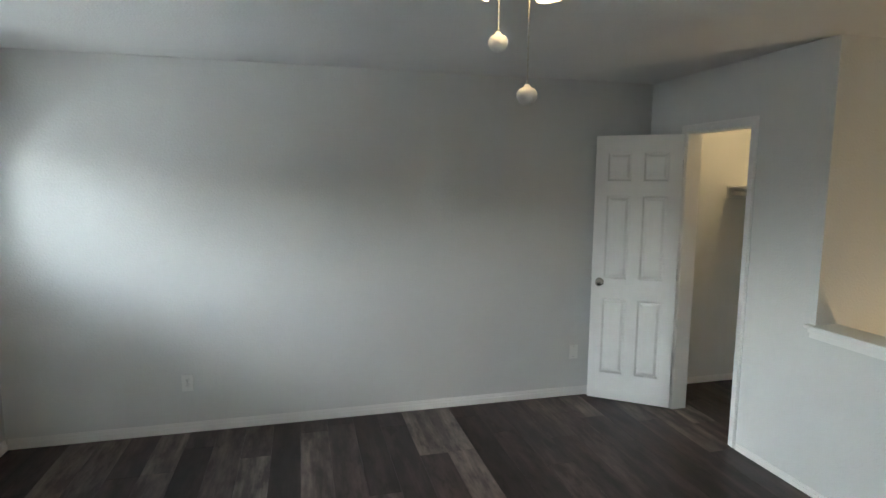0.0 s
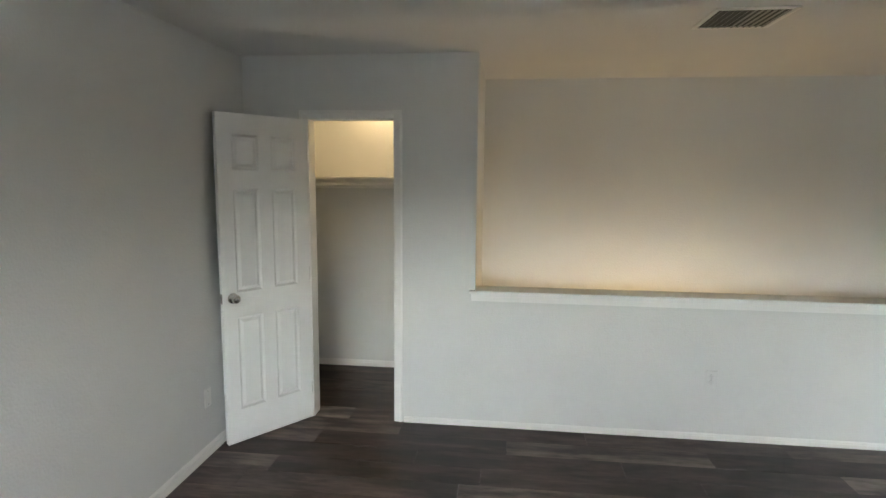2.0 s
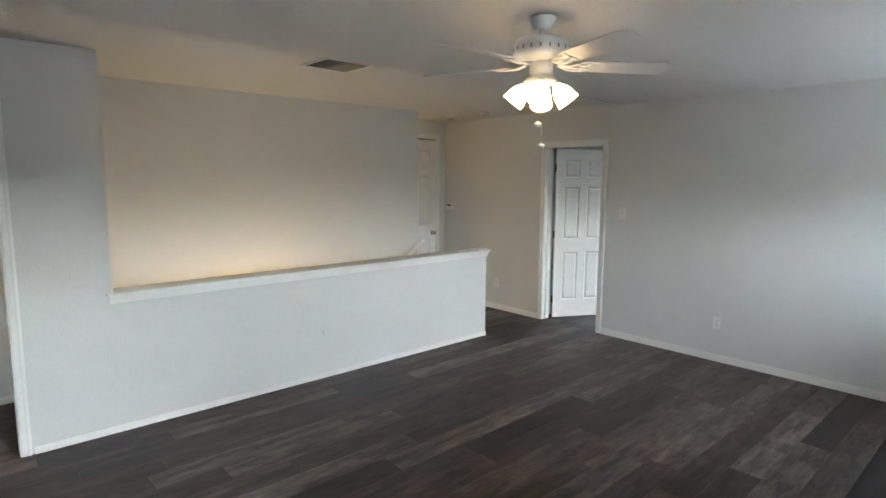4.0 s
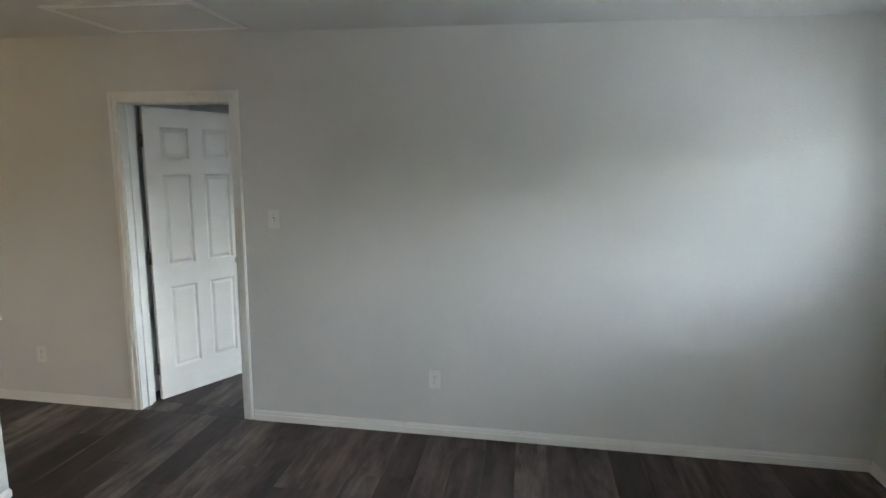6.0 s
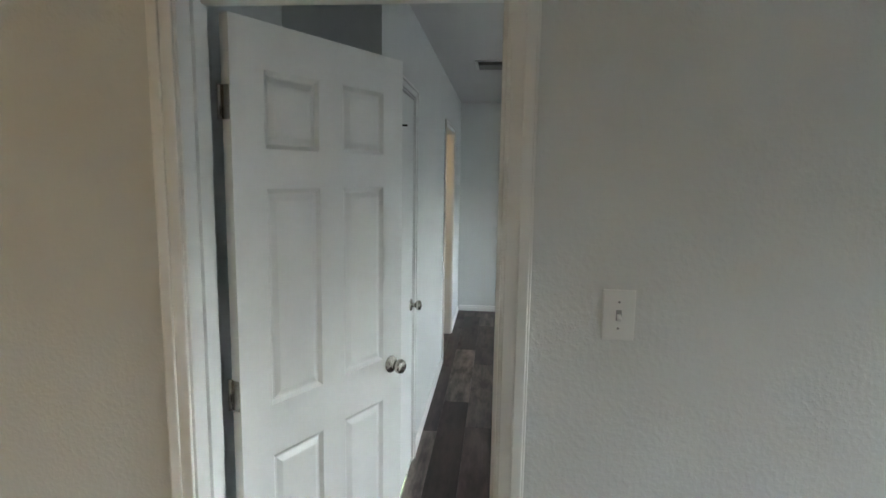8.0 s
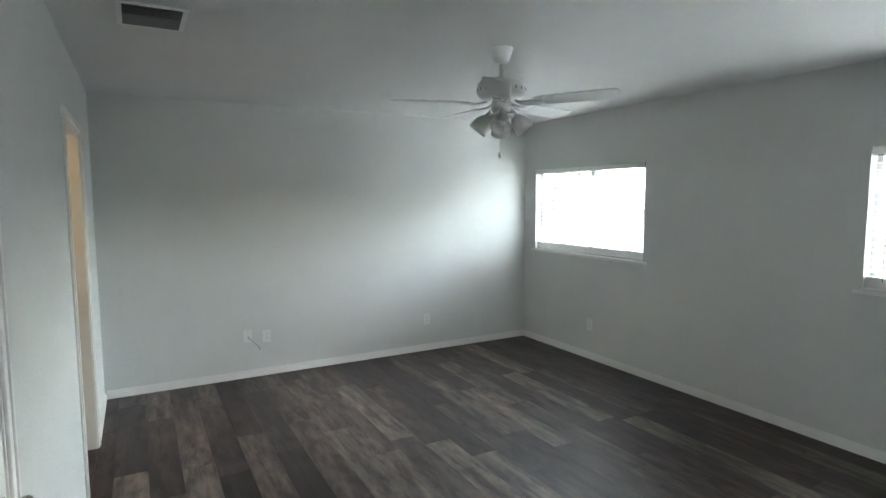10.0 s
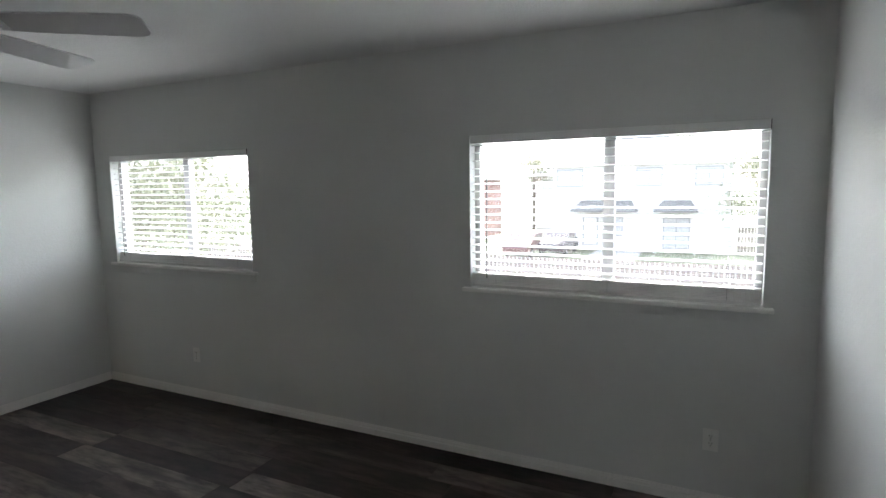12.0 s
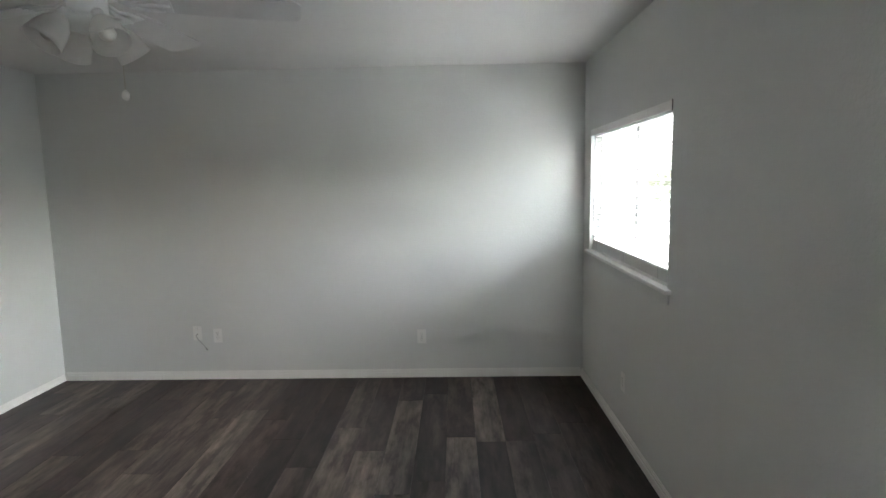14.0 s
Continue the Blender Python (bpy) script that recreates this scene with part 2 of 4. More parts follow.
wall("half_wall", "y", 0.0, 0.115, -5.07, -1.56, -2.8, 0.895, label="white painted half wall guarding the stairwell")
wall("wall_stair_north", "x", -1.56, -1.445, 0.115, 1.0, -2.8)
wall("wall_stair_east", "y", 1.0, 1.12, -4.95, -1.445, -2.8)
wall("wall_closet_back", "y", 1.07, 1.19, -1.445, 0.0)
wall("wall_south", "x", YB, YS, XW, 1.90, openings=[(*A_DOOR, -0.1, 2.065)], label="white painted wall with the bedroom doorway")
wall("wall_hall_end", "y", 1.78, 1.90, YS, -4.83, openings=[(-5.93, -5.17, -0.1, 2.235)], label="warm lit wall at the end of the hall")
# unseen, added to block sky light showing past the hall door
wall("hall_light_block", "y", 1.90, 1.96, -6.2, -4.83)
wall("wall_hall_north", "x", -4.95, -4.83, 1.12, 1.78)
wall("wall_bedroom_east", "y", XEB, XEB + 0.12, YSB, -6.98, openings=[(*E_DOOR, -0.1, 2.045), (*BATH, -0.1, 2.045)], mat=WALL_B, label="white painted bedroom wall with two doorways")
wall("wall_nook_south", "x", -7.075, -6.98, XEB + 0.12, 0.24, mat=WALL_B)
wall("wall_nook_east", "y", 0.12, 0.24, -6.98, YB, mat=WALL_B)
wall("wall_bedroom_south", "x", YSB - 0.12, YSB, XW, XEB + 0.12, mat=WALL_B, label="white painted bedroom wall with daylight from the side")
wall("wall_bath", "y", 1.4, 1.5, -11.0, -9.0, mat=CREAM, extra=[(XEB + 0.12, 1.4, -9.1, -9.0, -0.1, H), (XEB + 0.12, 1.4, -11.0, -10.9, -0.1, H)], label="cream painted bathroom wall in warm light")
# unseen walls added to shut out outdoor light behind door_3
wall("closing_wall_door_3", "y", 0.3, 0.4, -8.0, -7.075, extra=[(XEB + 0.12, 0.3, -8.1, -8.0, -0.1, H)])
bm = bmesh.new()
box(bm, XW - 0.14, 1.90, YSB - 0.12, 0.12, H, H + 0.12)
structure("ceiling", bm, CEIL, "flat white ceiling with fine spray texture", "ceiling")

# stairwell below; its unseen floor and walls are added against light leaks
bm = bmesh.new()
box(bm, 0.115, 1.0, -6.2, -1.56, -2.9, -2.8)
box(bm, 0.115, 1.0, -6.3, -6.2, -2.8, -0.2)
box(bm, 1.0, 1.12, -6.2, -4.95, -2.8, -0.2)
box(bm, 0.0, 0.115, -6.2, -5.07, -2.8, -0.2)
structure("stairwell_floor", bm, WALL, "unseen closing floor and walls under the stairs", "floor")
stairs = thing("staircase", pose(0, 0, 0), "closed stairs going down behind the half wall", "stairs", kind="structure")
for i in range(12):
    y0, z0 = -4.95 + 0.26 * i, -0.185 * (i + 1)
    boxpart("tread", (0.117, 0.998, y0 - 0.02, y0 + 0.26, z0 - 0.035, z0), PLANK, stairs, 0.006)
    boxpart("riser", (0.117, 0.998, y0 - 0.0, y0 + 0.015, z0, z0 + 0.150), TRIM, stairs)


# ---------- trim ----------
def baseboard(bm, axis, c, out, a0, a1, h=0.068):
    """Two-step skirting against the plane c, standing out towards out (+1 or -1)."""
    for d, z0, z1 in ((0.014, 0.0, h * 0.62), (0.009, h * 0.62, h * 0.86), (0.005, h * 0.86, h)):
        lo, hi = sorted((c, c + out * d))
        box(bm, *((a0, a1, lo, hi) if axis == "x" else (lo, hi, a0, a1)), z0, z1)


def board(axis, c, out, a0, a1, h=0.068):
    bm = bmesh.new()
    baseboard(bm, axis, c, out, a0, a1, h)
    structure("baseboard", bm, TRIM, "white painted two-step baseboard", "baseboard")


board("x", 0.0, -1, XW + 0.014, -0.014)
board("y", XW, 1, YS + 0.014, -0.014)
board("y", 0.0, -1, -0.375, -0.014)
board("y", 0.0, -1, -5.07, -1.085, 0.042)
board("x", -5.07, -1, 0.0, 0.115, 0.042)
board("x", YS, 1, XW + 0.014, -0.815)
board("x", YS, 1, 0.092, 1.766)
board("x", YB, -1, XW + 0.014, -0.815)
board("y", XW, 1, YSB + 0.014, YB - 0.014)
board("x", YSB, 1, XW + 0.014, XEB - 0.014)
board("y", XEB, -1, YSB + 0.014, BATH[0] - 0.065, 0.055)
board("y", XEB, -1, BATH[1] + 0.065, E_DOOR[0] - 0.06, 0.055)
board("y", 1.07, -1, -1.431, -0.014, 0.055)
board("x", 0.0, -1, 0.115, 1.056, 0.055)
board("y", 1.78, -1, -5.17, -4.964)

# cap of the half wall, with its moulding
cap = tagged(new("half_wall_cap", None), "white painted ledge with stepped moulding on the half wall", "ledge", kind="structure")
boxpart("cap_board", (-0.040, 0.150, -5.110, -1.562, 0.922, 0.942), TRIM, cap, 0.005)
boxpart("cap_horn", (-0.040, -0.002, -1.562, -1.520, 0.922, 0.942), TRIM, cap, 0.005)
for x0, x1, z0, z1 in ((-0.024, -0.0005, 0.898, 0.922), (-0.010, -0.0005, 0.868, 0.898)):
    boxpart("moulding", (x0, x1, -5.085, -1.535, z0, z1), TRIM, cap, 0.003)
boxpart("moulding", (0.0, 0.115, -5.088, -5.0705, 0.868, 0.922), TRIM, cap, 0.003)


# ---------- doors ----------
def knob_on(parent, x, z, y, side):
    """A round knob with its rose, out of the face y towards side."""
    m = Matrix.Translation((x, y, z)) @ Matrix.Rotation(radians(-90 * side), 4, "X")
    bm = bmesh.new()
    lathe(bm, [(0.0325, 0), (0.0325, 0.005), (0.029, 0.008), (0.014, 0.010), (0.0115, 0.018), (0.0115, 0.026), (0.020, 0.031), (0.0265, 0.040), (0.0270, 0.048),
               (0.023, 0.056), (0.012, 0.0605), (0.002, 0.061)], 20, m)
    return part("door_knob", bm, NICKEL, parent, "satin nickel round door knob")


def door_leaf(name, m, w, h, label, hinge_side=1, knob=True, flush=False):
    """A moulded six-panel leaf: hinge edge at x = 0, running to x = w, thickness 35 mm about y = 0."""
    d = thing(name, m, label, "door", kind="structure")
    t = 0.0175
    st, mid = 0.105 * w / 0.71, 0.10 * w / 0.71
    pw = (w - 2 * st - mid) / 2
    rows = [(0.21, 0.80), (0.955, 1.585), (1.695, 1.905)]
    rows = [(a * h / 2.03, b * h / 2.03) for a, b in rows]
    cols = [(st, st + pw), (w - st - pw, w - st)]
    if flush:
        boxpart("slab", (0, w, -t, t, 0, h), DOOR, d, 0.0015)
        rows = []
    bm = bmesh.new()
    xs = [(0, st), (st + pw, st + pw + mid), (w - st, w)]
    if not flush:
        for a, b in xs:
            box(bm, a, b, -t, t, 0, h)
        edges = [0] + [v for r in rows for v in r] + [h]
        for a, b in zip(edges[::2], edges[1::2]):
            for c, e in cols:
                box(bm, c, e, -t, t, a, b)
        part("stiles_and_rails", bm, DOOR, d)
    for a, b in rows:
        for c, e in cols:
            bm = bmesh.new()
            for s in (-1, 1):
                # sloped moulding, sunk ground and raised field
                loops = [(0.0, t), (0.012, t - 0.009), (0.018, t - 0.009), (0.034, t - 0.002), (0.038, t - 0.0015)]
                rings = []
                for inset, y in loops:
                    rings.append([bm.verts.new((x, s * y, z)) for x, z in ((c + inset, a + inset), (e - inset, a + inset), (e - inset, b - inset), (c + inset, b - inset))])
                for p, q in zip(rings, rings[1:]):
                    for i in range(4):
                        bm.faces.new((p[i], p[(i + 1) % 4], q[(i + 1) % 4], q[i]))
                bm.faces.new(rings[-1])
            part("panel", bm, DOOR, d)
    if knob:
        for s in (-1, 1):
            knob_on(d, w - 0.062, 0.925, s * t, s)
        boxpart("latch_plate", (w - 0.0005, w + 0.0015, -0.012, 0.012, 0.895, 0.955), NICKEL, d)
    for z in (0.22, h / 2, h - 0.22):
        bm = bmesh.new()
        lathe(bm, [(0.0065, -0.045), (0.0065, 0.045)], 10, Matrix.Translation((-0.004, hinge_side * (t + 0.004), z)))
        box(bm, -0.0016, -0.0002, -t + 0.003, t, z - 0.044, z + 0.044)
        part("hinge", bm, NICKEL, d, "metal butt hinge")
    return d


def casing(name, axis, c, out, a0, a1, top, width=0.062, parts=(1, 1)):
    """Stepped casing round an opening on the plane c."""
    k = tagged(new(name, None), "white painted stepped door casing", "door frame", kind="structure")
    for d, ins in ((0.011, 0.0), (0.017, 0.030)):
        lo, hi = sorted((c + out * 0.0006, c + out * d))

        def piece(p0, p1, z0, z1):
            boxpart("casing_board", (p0, p1, lo, hi, z0, z1) if axis == "x" else (lo, hi, p0, p1, z0, z1), TRIM, k, 0.003)
        w = width - ins - (0.006 if ins else 0)
        if parts[0]:
            piece(a0 - ins - w, a0 - ins, 0, top + ins + w)
        if parts[1]:
            piece(a1 + ins, a1 + ins + w, 0, top + ins + w)
        piece(a0 - ins, a1 + ins, top + ins, top + ins + w)
    return k


def jamb(name, axis, c0, c1, a0, a1, top, t=0.015, stop=None):
    k = tagged(new(name, None), "white painted door jamb", "door frame", kind="structure")

    def piece(nm, p0, p1, q0, q1, z0, z1):
        boxpart(nm, (p0, p1, q0, q1, z0, z1) if axis == "x" else (q0, q1, p0, p1, z0, z1), TRIM, k, 0.0015)
    piece("jamb_side", a0, a0 + t, c0, c1, 0, top)
    piece("jamb_side", a1 - t, a1, c0, c1, 0, top)
    piece("jamb_head", a0 + t, a1 - t, c0, c1, top - t, top)
    if stop:
        piece("door_stop", a0 + t, a0 + t + 0.010, stop[0], stop[1], 0, top - t)
        piece("door_stop", a1 - t - 0.010, a1 - t, stop[0], stop[1], 0, top - t)
    return k


jamb("door_frame_1", "x", YB - 0.002, YS + 0.002, *A_DOOR, 2.065, stop=(YB + 0.045, YB + 0.080))
casing("door_casing_1", "x", YS, 1, A_DOOR[0] + 0.008, A_DOOR[1] - 0.008, 2.057)
casing("door_casing_2", "x", YB, -1, A_DOOR[0] + 0.008, A_DOOR[1] - 0.008, 2.057)
door_leaf("door_1", pose(-0.020, -6.235, 0.012, 0, 0, 180 + 62), 0.715, 2.03, "open white six-panel door between hall room and bedroom", 1)
jamb("door_frame_2", "y", -0.002, 0.117, *CLO, 2.06)
casing("door_casing_3", "y", 0.0, -1, CLO[0] + 0.008, CLO[1] - 0.008, 2.052, 0.052)
door_leaf("door_2", pose(-0.018, -0.428, 0.012, 0, 0, 180 - 37), 0.605, 2.03, "open white six-panel closet door with nickel knob", -1)
jamb("door_frame_3", "y", XEB - 0.002, XEB + 0.12, *E_DOOR, 2.045)
casing("door_casing_4", "y", XEB, -1, E_DOOR[0] + 0.008, E_DOOR[1] - 0.008, 2.037, 0.050)
door_leaf("door_3", pose(XEB + 0.020, E_DOOR[1] - 0.017, 0.012, 0, 0, -90), 0.705, 2.012, "closed flush white door in the bedroom wall", -1, flush=True)
latch = thing("door_latch", pose(XEB, E_DOOR[1] - 0.10, 1.845), "dark metal guard latch high on the closed door", "latch")
boxpart("bar", (-0.066, -0.003, -0.012, 0.0, -0.0040, 0.0040), DARK, latch, 0.002)
boxpart("plate", (-0.014, 0.0018, -0.012, 0.0, -0.095, -0.0042), GREY, latch, 0.001)
jamb("door_frame_4", "y", XEB - 0.002, XEB + 0.12, *BATH, 2.045)
casing("door_casing_5", "y", XEB, -1, BATH[0] + 0.008, BATH[1] - 0.008, 2.037, 0.055)
jamb("door_frame_5", "y", 1.778, 1.90, -5.93, -5.17, 2.235)
casing("door_casing_6", "y", 1.78, -1, -5.922, -5.178, 2.227, 0.055)
door_leaf("door_4", pose(1.800, -5.187, 0.012, 0, 0, -90), 0.728, 2.19, "closed white hall door in warm light", -1)


# ---------- windows and blinds ----------
def window(name, y0, y1, mid):
    w = thing(name, pose(0, 0, 0), "white sliding window with two panes, bright daylight outside", "window", kind="structure")
    xf = XW - 0.105
    bm = bmesh.new()
    for d in ((y0, y0 + 0.035, SILL, HEAD), (y1 - 0.035, y1, SILL, HEAD), (y0 + 0.035, y1 - 0.035, SILL, SILL + 0.035), (y0 + 0.035, y1 - 0.035, HEAD - 0.035, HEAD)):
        box(bm, xf - 0.03, xf + 0.03, *d, bevel=0.003)
    part("window_frame", bm, VINYL, w)
    boxpart("mullion", (xf - 0.022, xf + 0.026, mid - 0.030, mid + 0.030, SILL + 0.035, HEAD - 0.035), VINYL, w, 0.003)
    for a, b in ((y0 + 0.035, mid - 0.030), (mid + 0.030, y1 - 0.035)):
        p = boxpart("pane", (xf - 0.002, xf + 0.002, a, b, SILL + 0.035, HEAD - 0.035), GLASS, w)
        p.visible_shadow = False
    boxpart("window_sill", (XW - 0.075, XW + 0.030, y0 - 0.045, y1 + 0.045, SILL - 0.024, SILL - 0.0005), TRIM, w, 0.005, "white painted window stool")
    boxpart("apron", (XW + 0.0005, XW + 0.013, y0 - 0.030, y1 + 0.030, SILL - 0.075, SILL - 0.024), WALL_B, w, 0.003)
    return w


def slat_mesh(length):
    """One slightly crowned blind slat, 50 mm deep."""
    bm = bmesh.new()
    n = 4
    top, low = [], []
    for i in range(n + 1):
        u = i / n - 0.5
        z = 0.0035 * (1 - 4 * u * u)
        top.append([bm.verts.new((u * 0.05, s * length / 2, z + 0.0014)) for s in (-1, 1)])
        low.append([bm.verts.new((u * 0.05, s * length / 2, z - 0.0014)) for s in (-1, 1)])
    for i in range(n):
        bm.faces.new((top[i][0], top[i + 1][0], top[i + 1][1], top[i][1]))
        bm.faces.new((low[i][0], low[i][1], low[i + 1][1], low[i + 1][0]))
        for k in (0, 1):
            bm.faces.new((top[i][k], top[i + 1][k], low[i + 1][k], low[i][k]))
    for i in (0, n):
        bm.faces.new((top[i][0], top[i][1], low[i][1], low[i][0]))
    return mesh_of("slat", bm, BLIND)


SLAT = slat_mesh(1.494)


def blind(y0, y1, tilt):
    yc, x = (y0 + y1) / 2, XW - 0.036
    b = thing("window_blind", pose(x, yc, SILL), "white horizontal blind with open slats, stacked at the bottom", "blind", "window blinds")
    half = (y1 - y0) / 2 - 0.006
    boxpart("valance", (0.030, 0.040, -half - 0.002, half + 0.002, HEAD - SILL - 0.048, HEAD - SILL - 0.002), BLIND, b, 0.003)
    boxpart("headrail", (-0.026, 0.029, -half, half, HEAD - SILL - 0.045, HEAD - SILL - 0.004), GREY, b)
    boxpart("end_clip", (0.0285, 0.0405, half + 0.0025, half + 0.0055, HEAD - SILL - 0.050, HEAD - SILL - 0.001), DARK, b, 0, "dark valance end clip")
    rng = random.Random(int(abs(yc) * 100))
    z = 0.116
    while z < HEAD - SILL - 0.055:
        s = new("slat", SLAT)
        s.parent = b
        s.matrix_local = pose(0, rng.uniform(-0.001, 0.001), z, rng.uniform(-0.10, 0.10), tilt + rng.uniform(-1.5, 1.5), 0)
        z += 0.0445
    for i in range(8):
        s = new("slat", SLAT)
        s.parent = b
        s.matrix_local = pose(rng.uniform(-0.002, 0.002), rng.uniform(-0.001, 0.001), 0.0265 + i * 0.0080, 0, rng.uniform(-2, 2), 0)
    boxpart("bottom_rail", (-0.025, 0.025, -half + 0.004, half - 0.004, 0.002, 0.020), BLIND, b, 0.003)
    for y in (-half * 0.80, 0.03, half * 0.80):
        for dx in (-0.026, 0.026):
            bm = bmesh.new()
            tube(bm, [(dx, y, 0.02), (dx, y, HEAD - SILL - 0.045)], 0.0007, 4)
            part("ladder_cord", bm, CABLE, b)
    bm = bmesh.new()
    tube(bm, [(0.033, -half + 0.10, HEAD - SILL - 0.05), (0.036, -half + 0.098, 0.40), (0.036, -half + 0.097, 0.06)], 0.0035, 8)
    part("tilt_wand", bm, GREY, b, "thin grey tilt wand")
    return b


for i, (a, b) in enumerate(WINDOWS):
    window("window_%d" % (i + 1), a, b, {2: -7.18, 3: -10.40}.get(i, (a + b) / 2))
    blind(a, b, TILT)


# ---------- ceiling fans ----------
def ceiling_fan(x, y, phase, lit, label, rise=0.0, turn=20, kit=0.0):
    f = thing("ceiling_fan", pose(x, y, H), label, "ceiling fan", "ceiling fans")
    bm = bmesh.new()
    k = 1 - 4.5 * rise
    lathe(bm, [(0.062, 0), (0.063, -0.010 * k), (0.059, -0.020 * k), (0.046, -0.060 * k), (0.038, -0.074 * k), (0.024, -0.084 * k)], 28)
    part("canopy", bm, FANWHITE, f)
    up = Matrix.Translation((0, 0, rise))
    bm = bmesh.new()
    lathe(bm, [(0.0125, -0.078 * k), (0.0125, rise - 0.150), (0.026, rise - 0.152), (0.026, rise - 0.172), (0.013, rise - 0.174)], 16)
    part("downrod", bm, FANWHITE, f)
    bm = bmesh.new()
    lathe(bm, [(0.030, -0.160), (0.085, -0.164), (0.118, -0.174), (0.132, -0.190), (0.136, -0.208), (0.137, -0.236), (0.126, -0.256), (0.100, -0.272), (0.030, -0.278)], 32, up)
    part("motor_housing", bm, FANWHITE, f)
    for i in range(20):
        bm = bmesh.new()
        a = 2 * math.pi * i / 20
        c = up @ Matrix.Rotation(a, 4, "Z")
        vs = box(bm, 0.1350, 0.1380, -0.004, 0.004, -0.232, -0.214)
        bmesh.ops.transform(bm, matrix=c, verts=vs)
        part("housing_slot", bm, GREY, f)
    bm = bmesh.new()
    lathe(bm, [(0.050, -0.276), (0.056, -0.282), (0.056, -0.330), (0.048, -0.345), (0.070, -0.352), (0.074, -0.366), (0.060, -0.384), (0.030, -0.394), (0.006, -0.396)], 28, up)
    part("switch_housing", bm, FANWHITE, f)
    blade, iron = None, None
    for i in range(5):
        ang = radians(phase + 72 * i)
        if blade is None:
            bm = bmesh.new()
            outline = [(0.19, 0.040), (0.215, 0.052), (0.32, 0.060), (0.605, 0.068), (0.632, 0.058), (0.643, 0.040)]
            pts = outline + [(u, -v) for u, v in outline[::-1]]
            over = [bm.verts.new((u, v, 0.003)) for u, v in pts]
            dn = [bm.verts.new((u, v, -0.003)) for u, v in pts]
            bm.faces.new(over)
            bm.faces.new(dn[::-1])
            for k in range(len(pts)):
                bm.faces.new((over[k], over[k - 1], dn[k - 1], dn[k]))
            blade = mesh_of("blade", bm, BLADE)
            bm = bmesh.new()
            for s in (-1, 1):
                tube(bm, [(0.085, s * 0.010, 0.004), (0.125, s * 0.018, -0.010), (0.165, s * 0.034, -0.008), (0.215, s * 0.034, -0.0075)], 0.006, 8)
            tube(bm, [(0.085, 0, 0.004), (0.14, 0, -0.010), (0.235, 0, -0.0075)], 0.006, 8)
            box(bm, 0.195, 0.240, -0.042, 0.042, -0.0075, -0.0035, 0.001)
            iron = mesh_of("blade_iron", bm, FANWHITE)
        for nm, me in (("blade_iron", iron), ("blade", blade)):
            o = new(nm, me)
            o.parent = f
            o.matrix_local = up @ Matrix.Translation((0, 0, -0.290)) @ Matrix.Rotation(ang, 4, "Z") @ Matrix.Rotation(radians(-12), 4, "X")
    for i in range(4):
        a = up @ Matrix.Rotation(radians(phase + turn + 90 * i), 4, "Z")
        m = a @ Matrix.Translation((0.062, 0, kit - 0.372)) @ Matrix.Rotation(radians(-38), 4, "Y")
        bm = bmesh.new()
        lathe(bm, [(0.017, 0.010), (0.020, -0.004), (0.020, -0.028), (0.014, -0.032)], 16, m)
        holder = part("lamp_holder", bm, FANWHITE, f)
        bm = bmesh.new()
        lathe(bm, [(0.021, -0.020), (0.028, -0.030), (0.042, -0.052), (0.050, -0.080), (0.053, -0.104), (0.056, -0.120), (0.0535, -0.120), (0.0505, -0.104), (0.0475, -0.081),
                   (0.0395, -0.054), (0.026, -0.034)], 24, m, cap=False)
        part("shade", bm, LIT if lit else FROST, f, "glowing frosted bell shade" if lit else "frosted glass bell shade, unlit")
        bm = bmesh.new()
        lathe(bm, [(0.010, -0.030), (0.013, -0.046), (0.023, -0.070), (0.024, -0.086), (0.016, -0.101), (0.002, -0.107)], 16, m)
        part("bulb", bm, LIT if lit else BULB, f)
    return f


def pull(f, x, y, z1, r):
    bm = bmesh.new()
    n = int((-0.390 - z1) / 0.009)
    for i in range(n):
        m = Matrix.Translation((x, y, -0.390 - (i + 0.5) * 0.009))
        bmesh.ops.create_icosphere(bm, subdivisions=1, radius=0.0022, matrix=m)
    tube(bm, [(x, y, -0.385), (x, y, z1 + 0.012)], 0.0009, 5)
    ch = part("pull_chain", bm, CHAIN, f)
    bm = bmesh.new()
    lathe(bm, [(0.004, 0.016), (0.006, 0.012), (r * 0.8, 0.008), (r, 0.002), (r, -0.006), (r * 0.75, -0.014), (r * 0.3, -0.018)], 16, Matrix.Translation((x, y, z1)))
    part("pull_knob", bm, PLASTIC, ch, "white round pull knob")


fan_a = ceiling_fan(-2.307, -2.985, FAN_A_PHASE, True, "white five-blade ceiling fan with lit frosted lamps", 0.070, 18)
pull(fan_a, -0.03, 0.05, 1.949 - H, 0.017)
pull(fan_a, 0.0, -0.014, 1.851 - H, 0.017)
fan_b = ceiling_fan(-2.375, -8.825, 53, False, "white five-blade ceiling fan with unlit frosted lamps", -0.008, 3, 0.024)
pull(fan_b, -0.05, -0.08, 1.878 - H, 0.012)


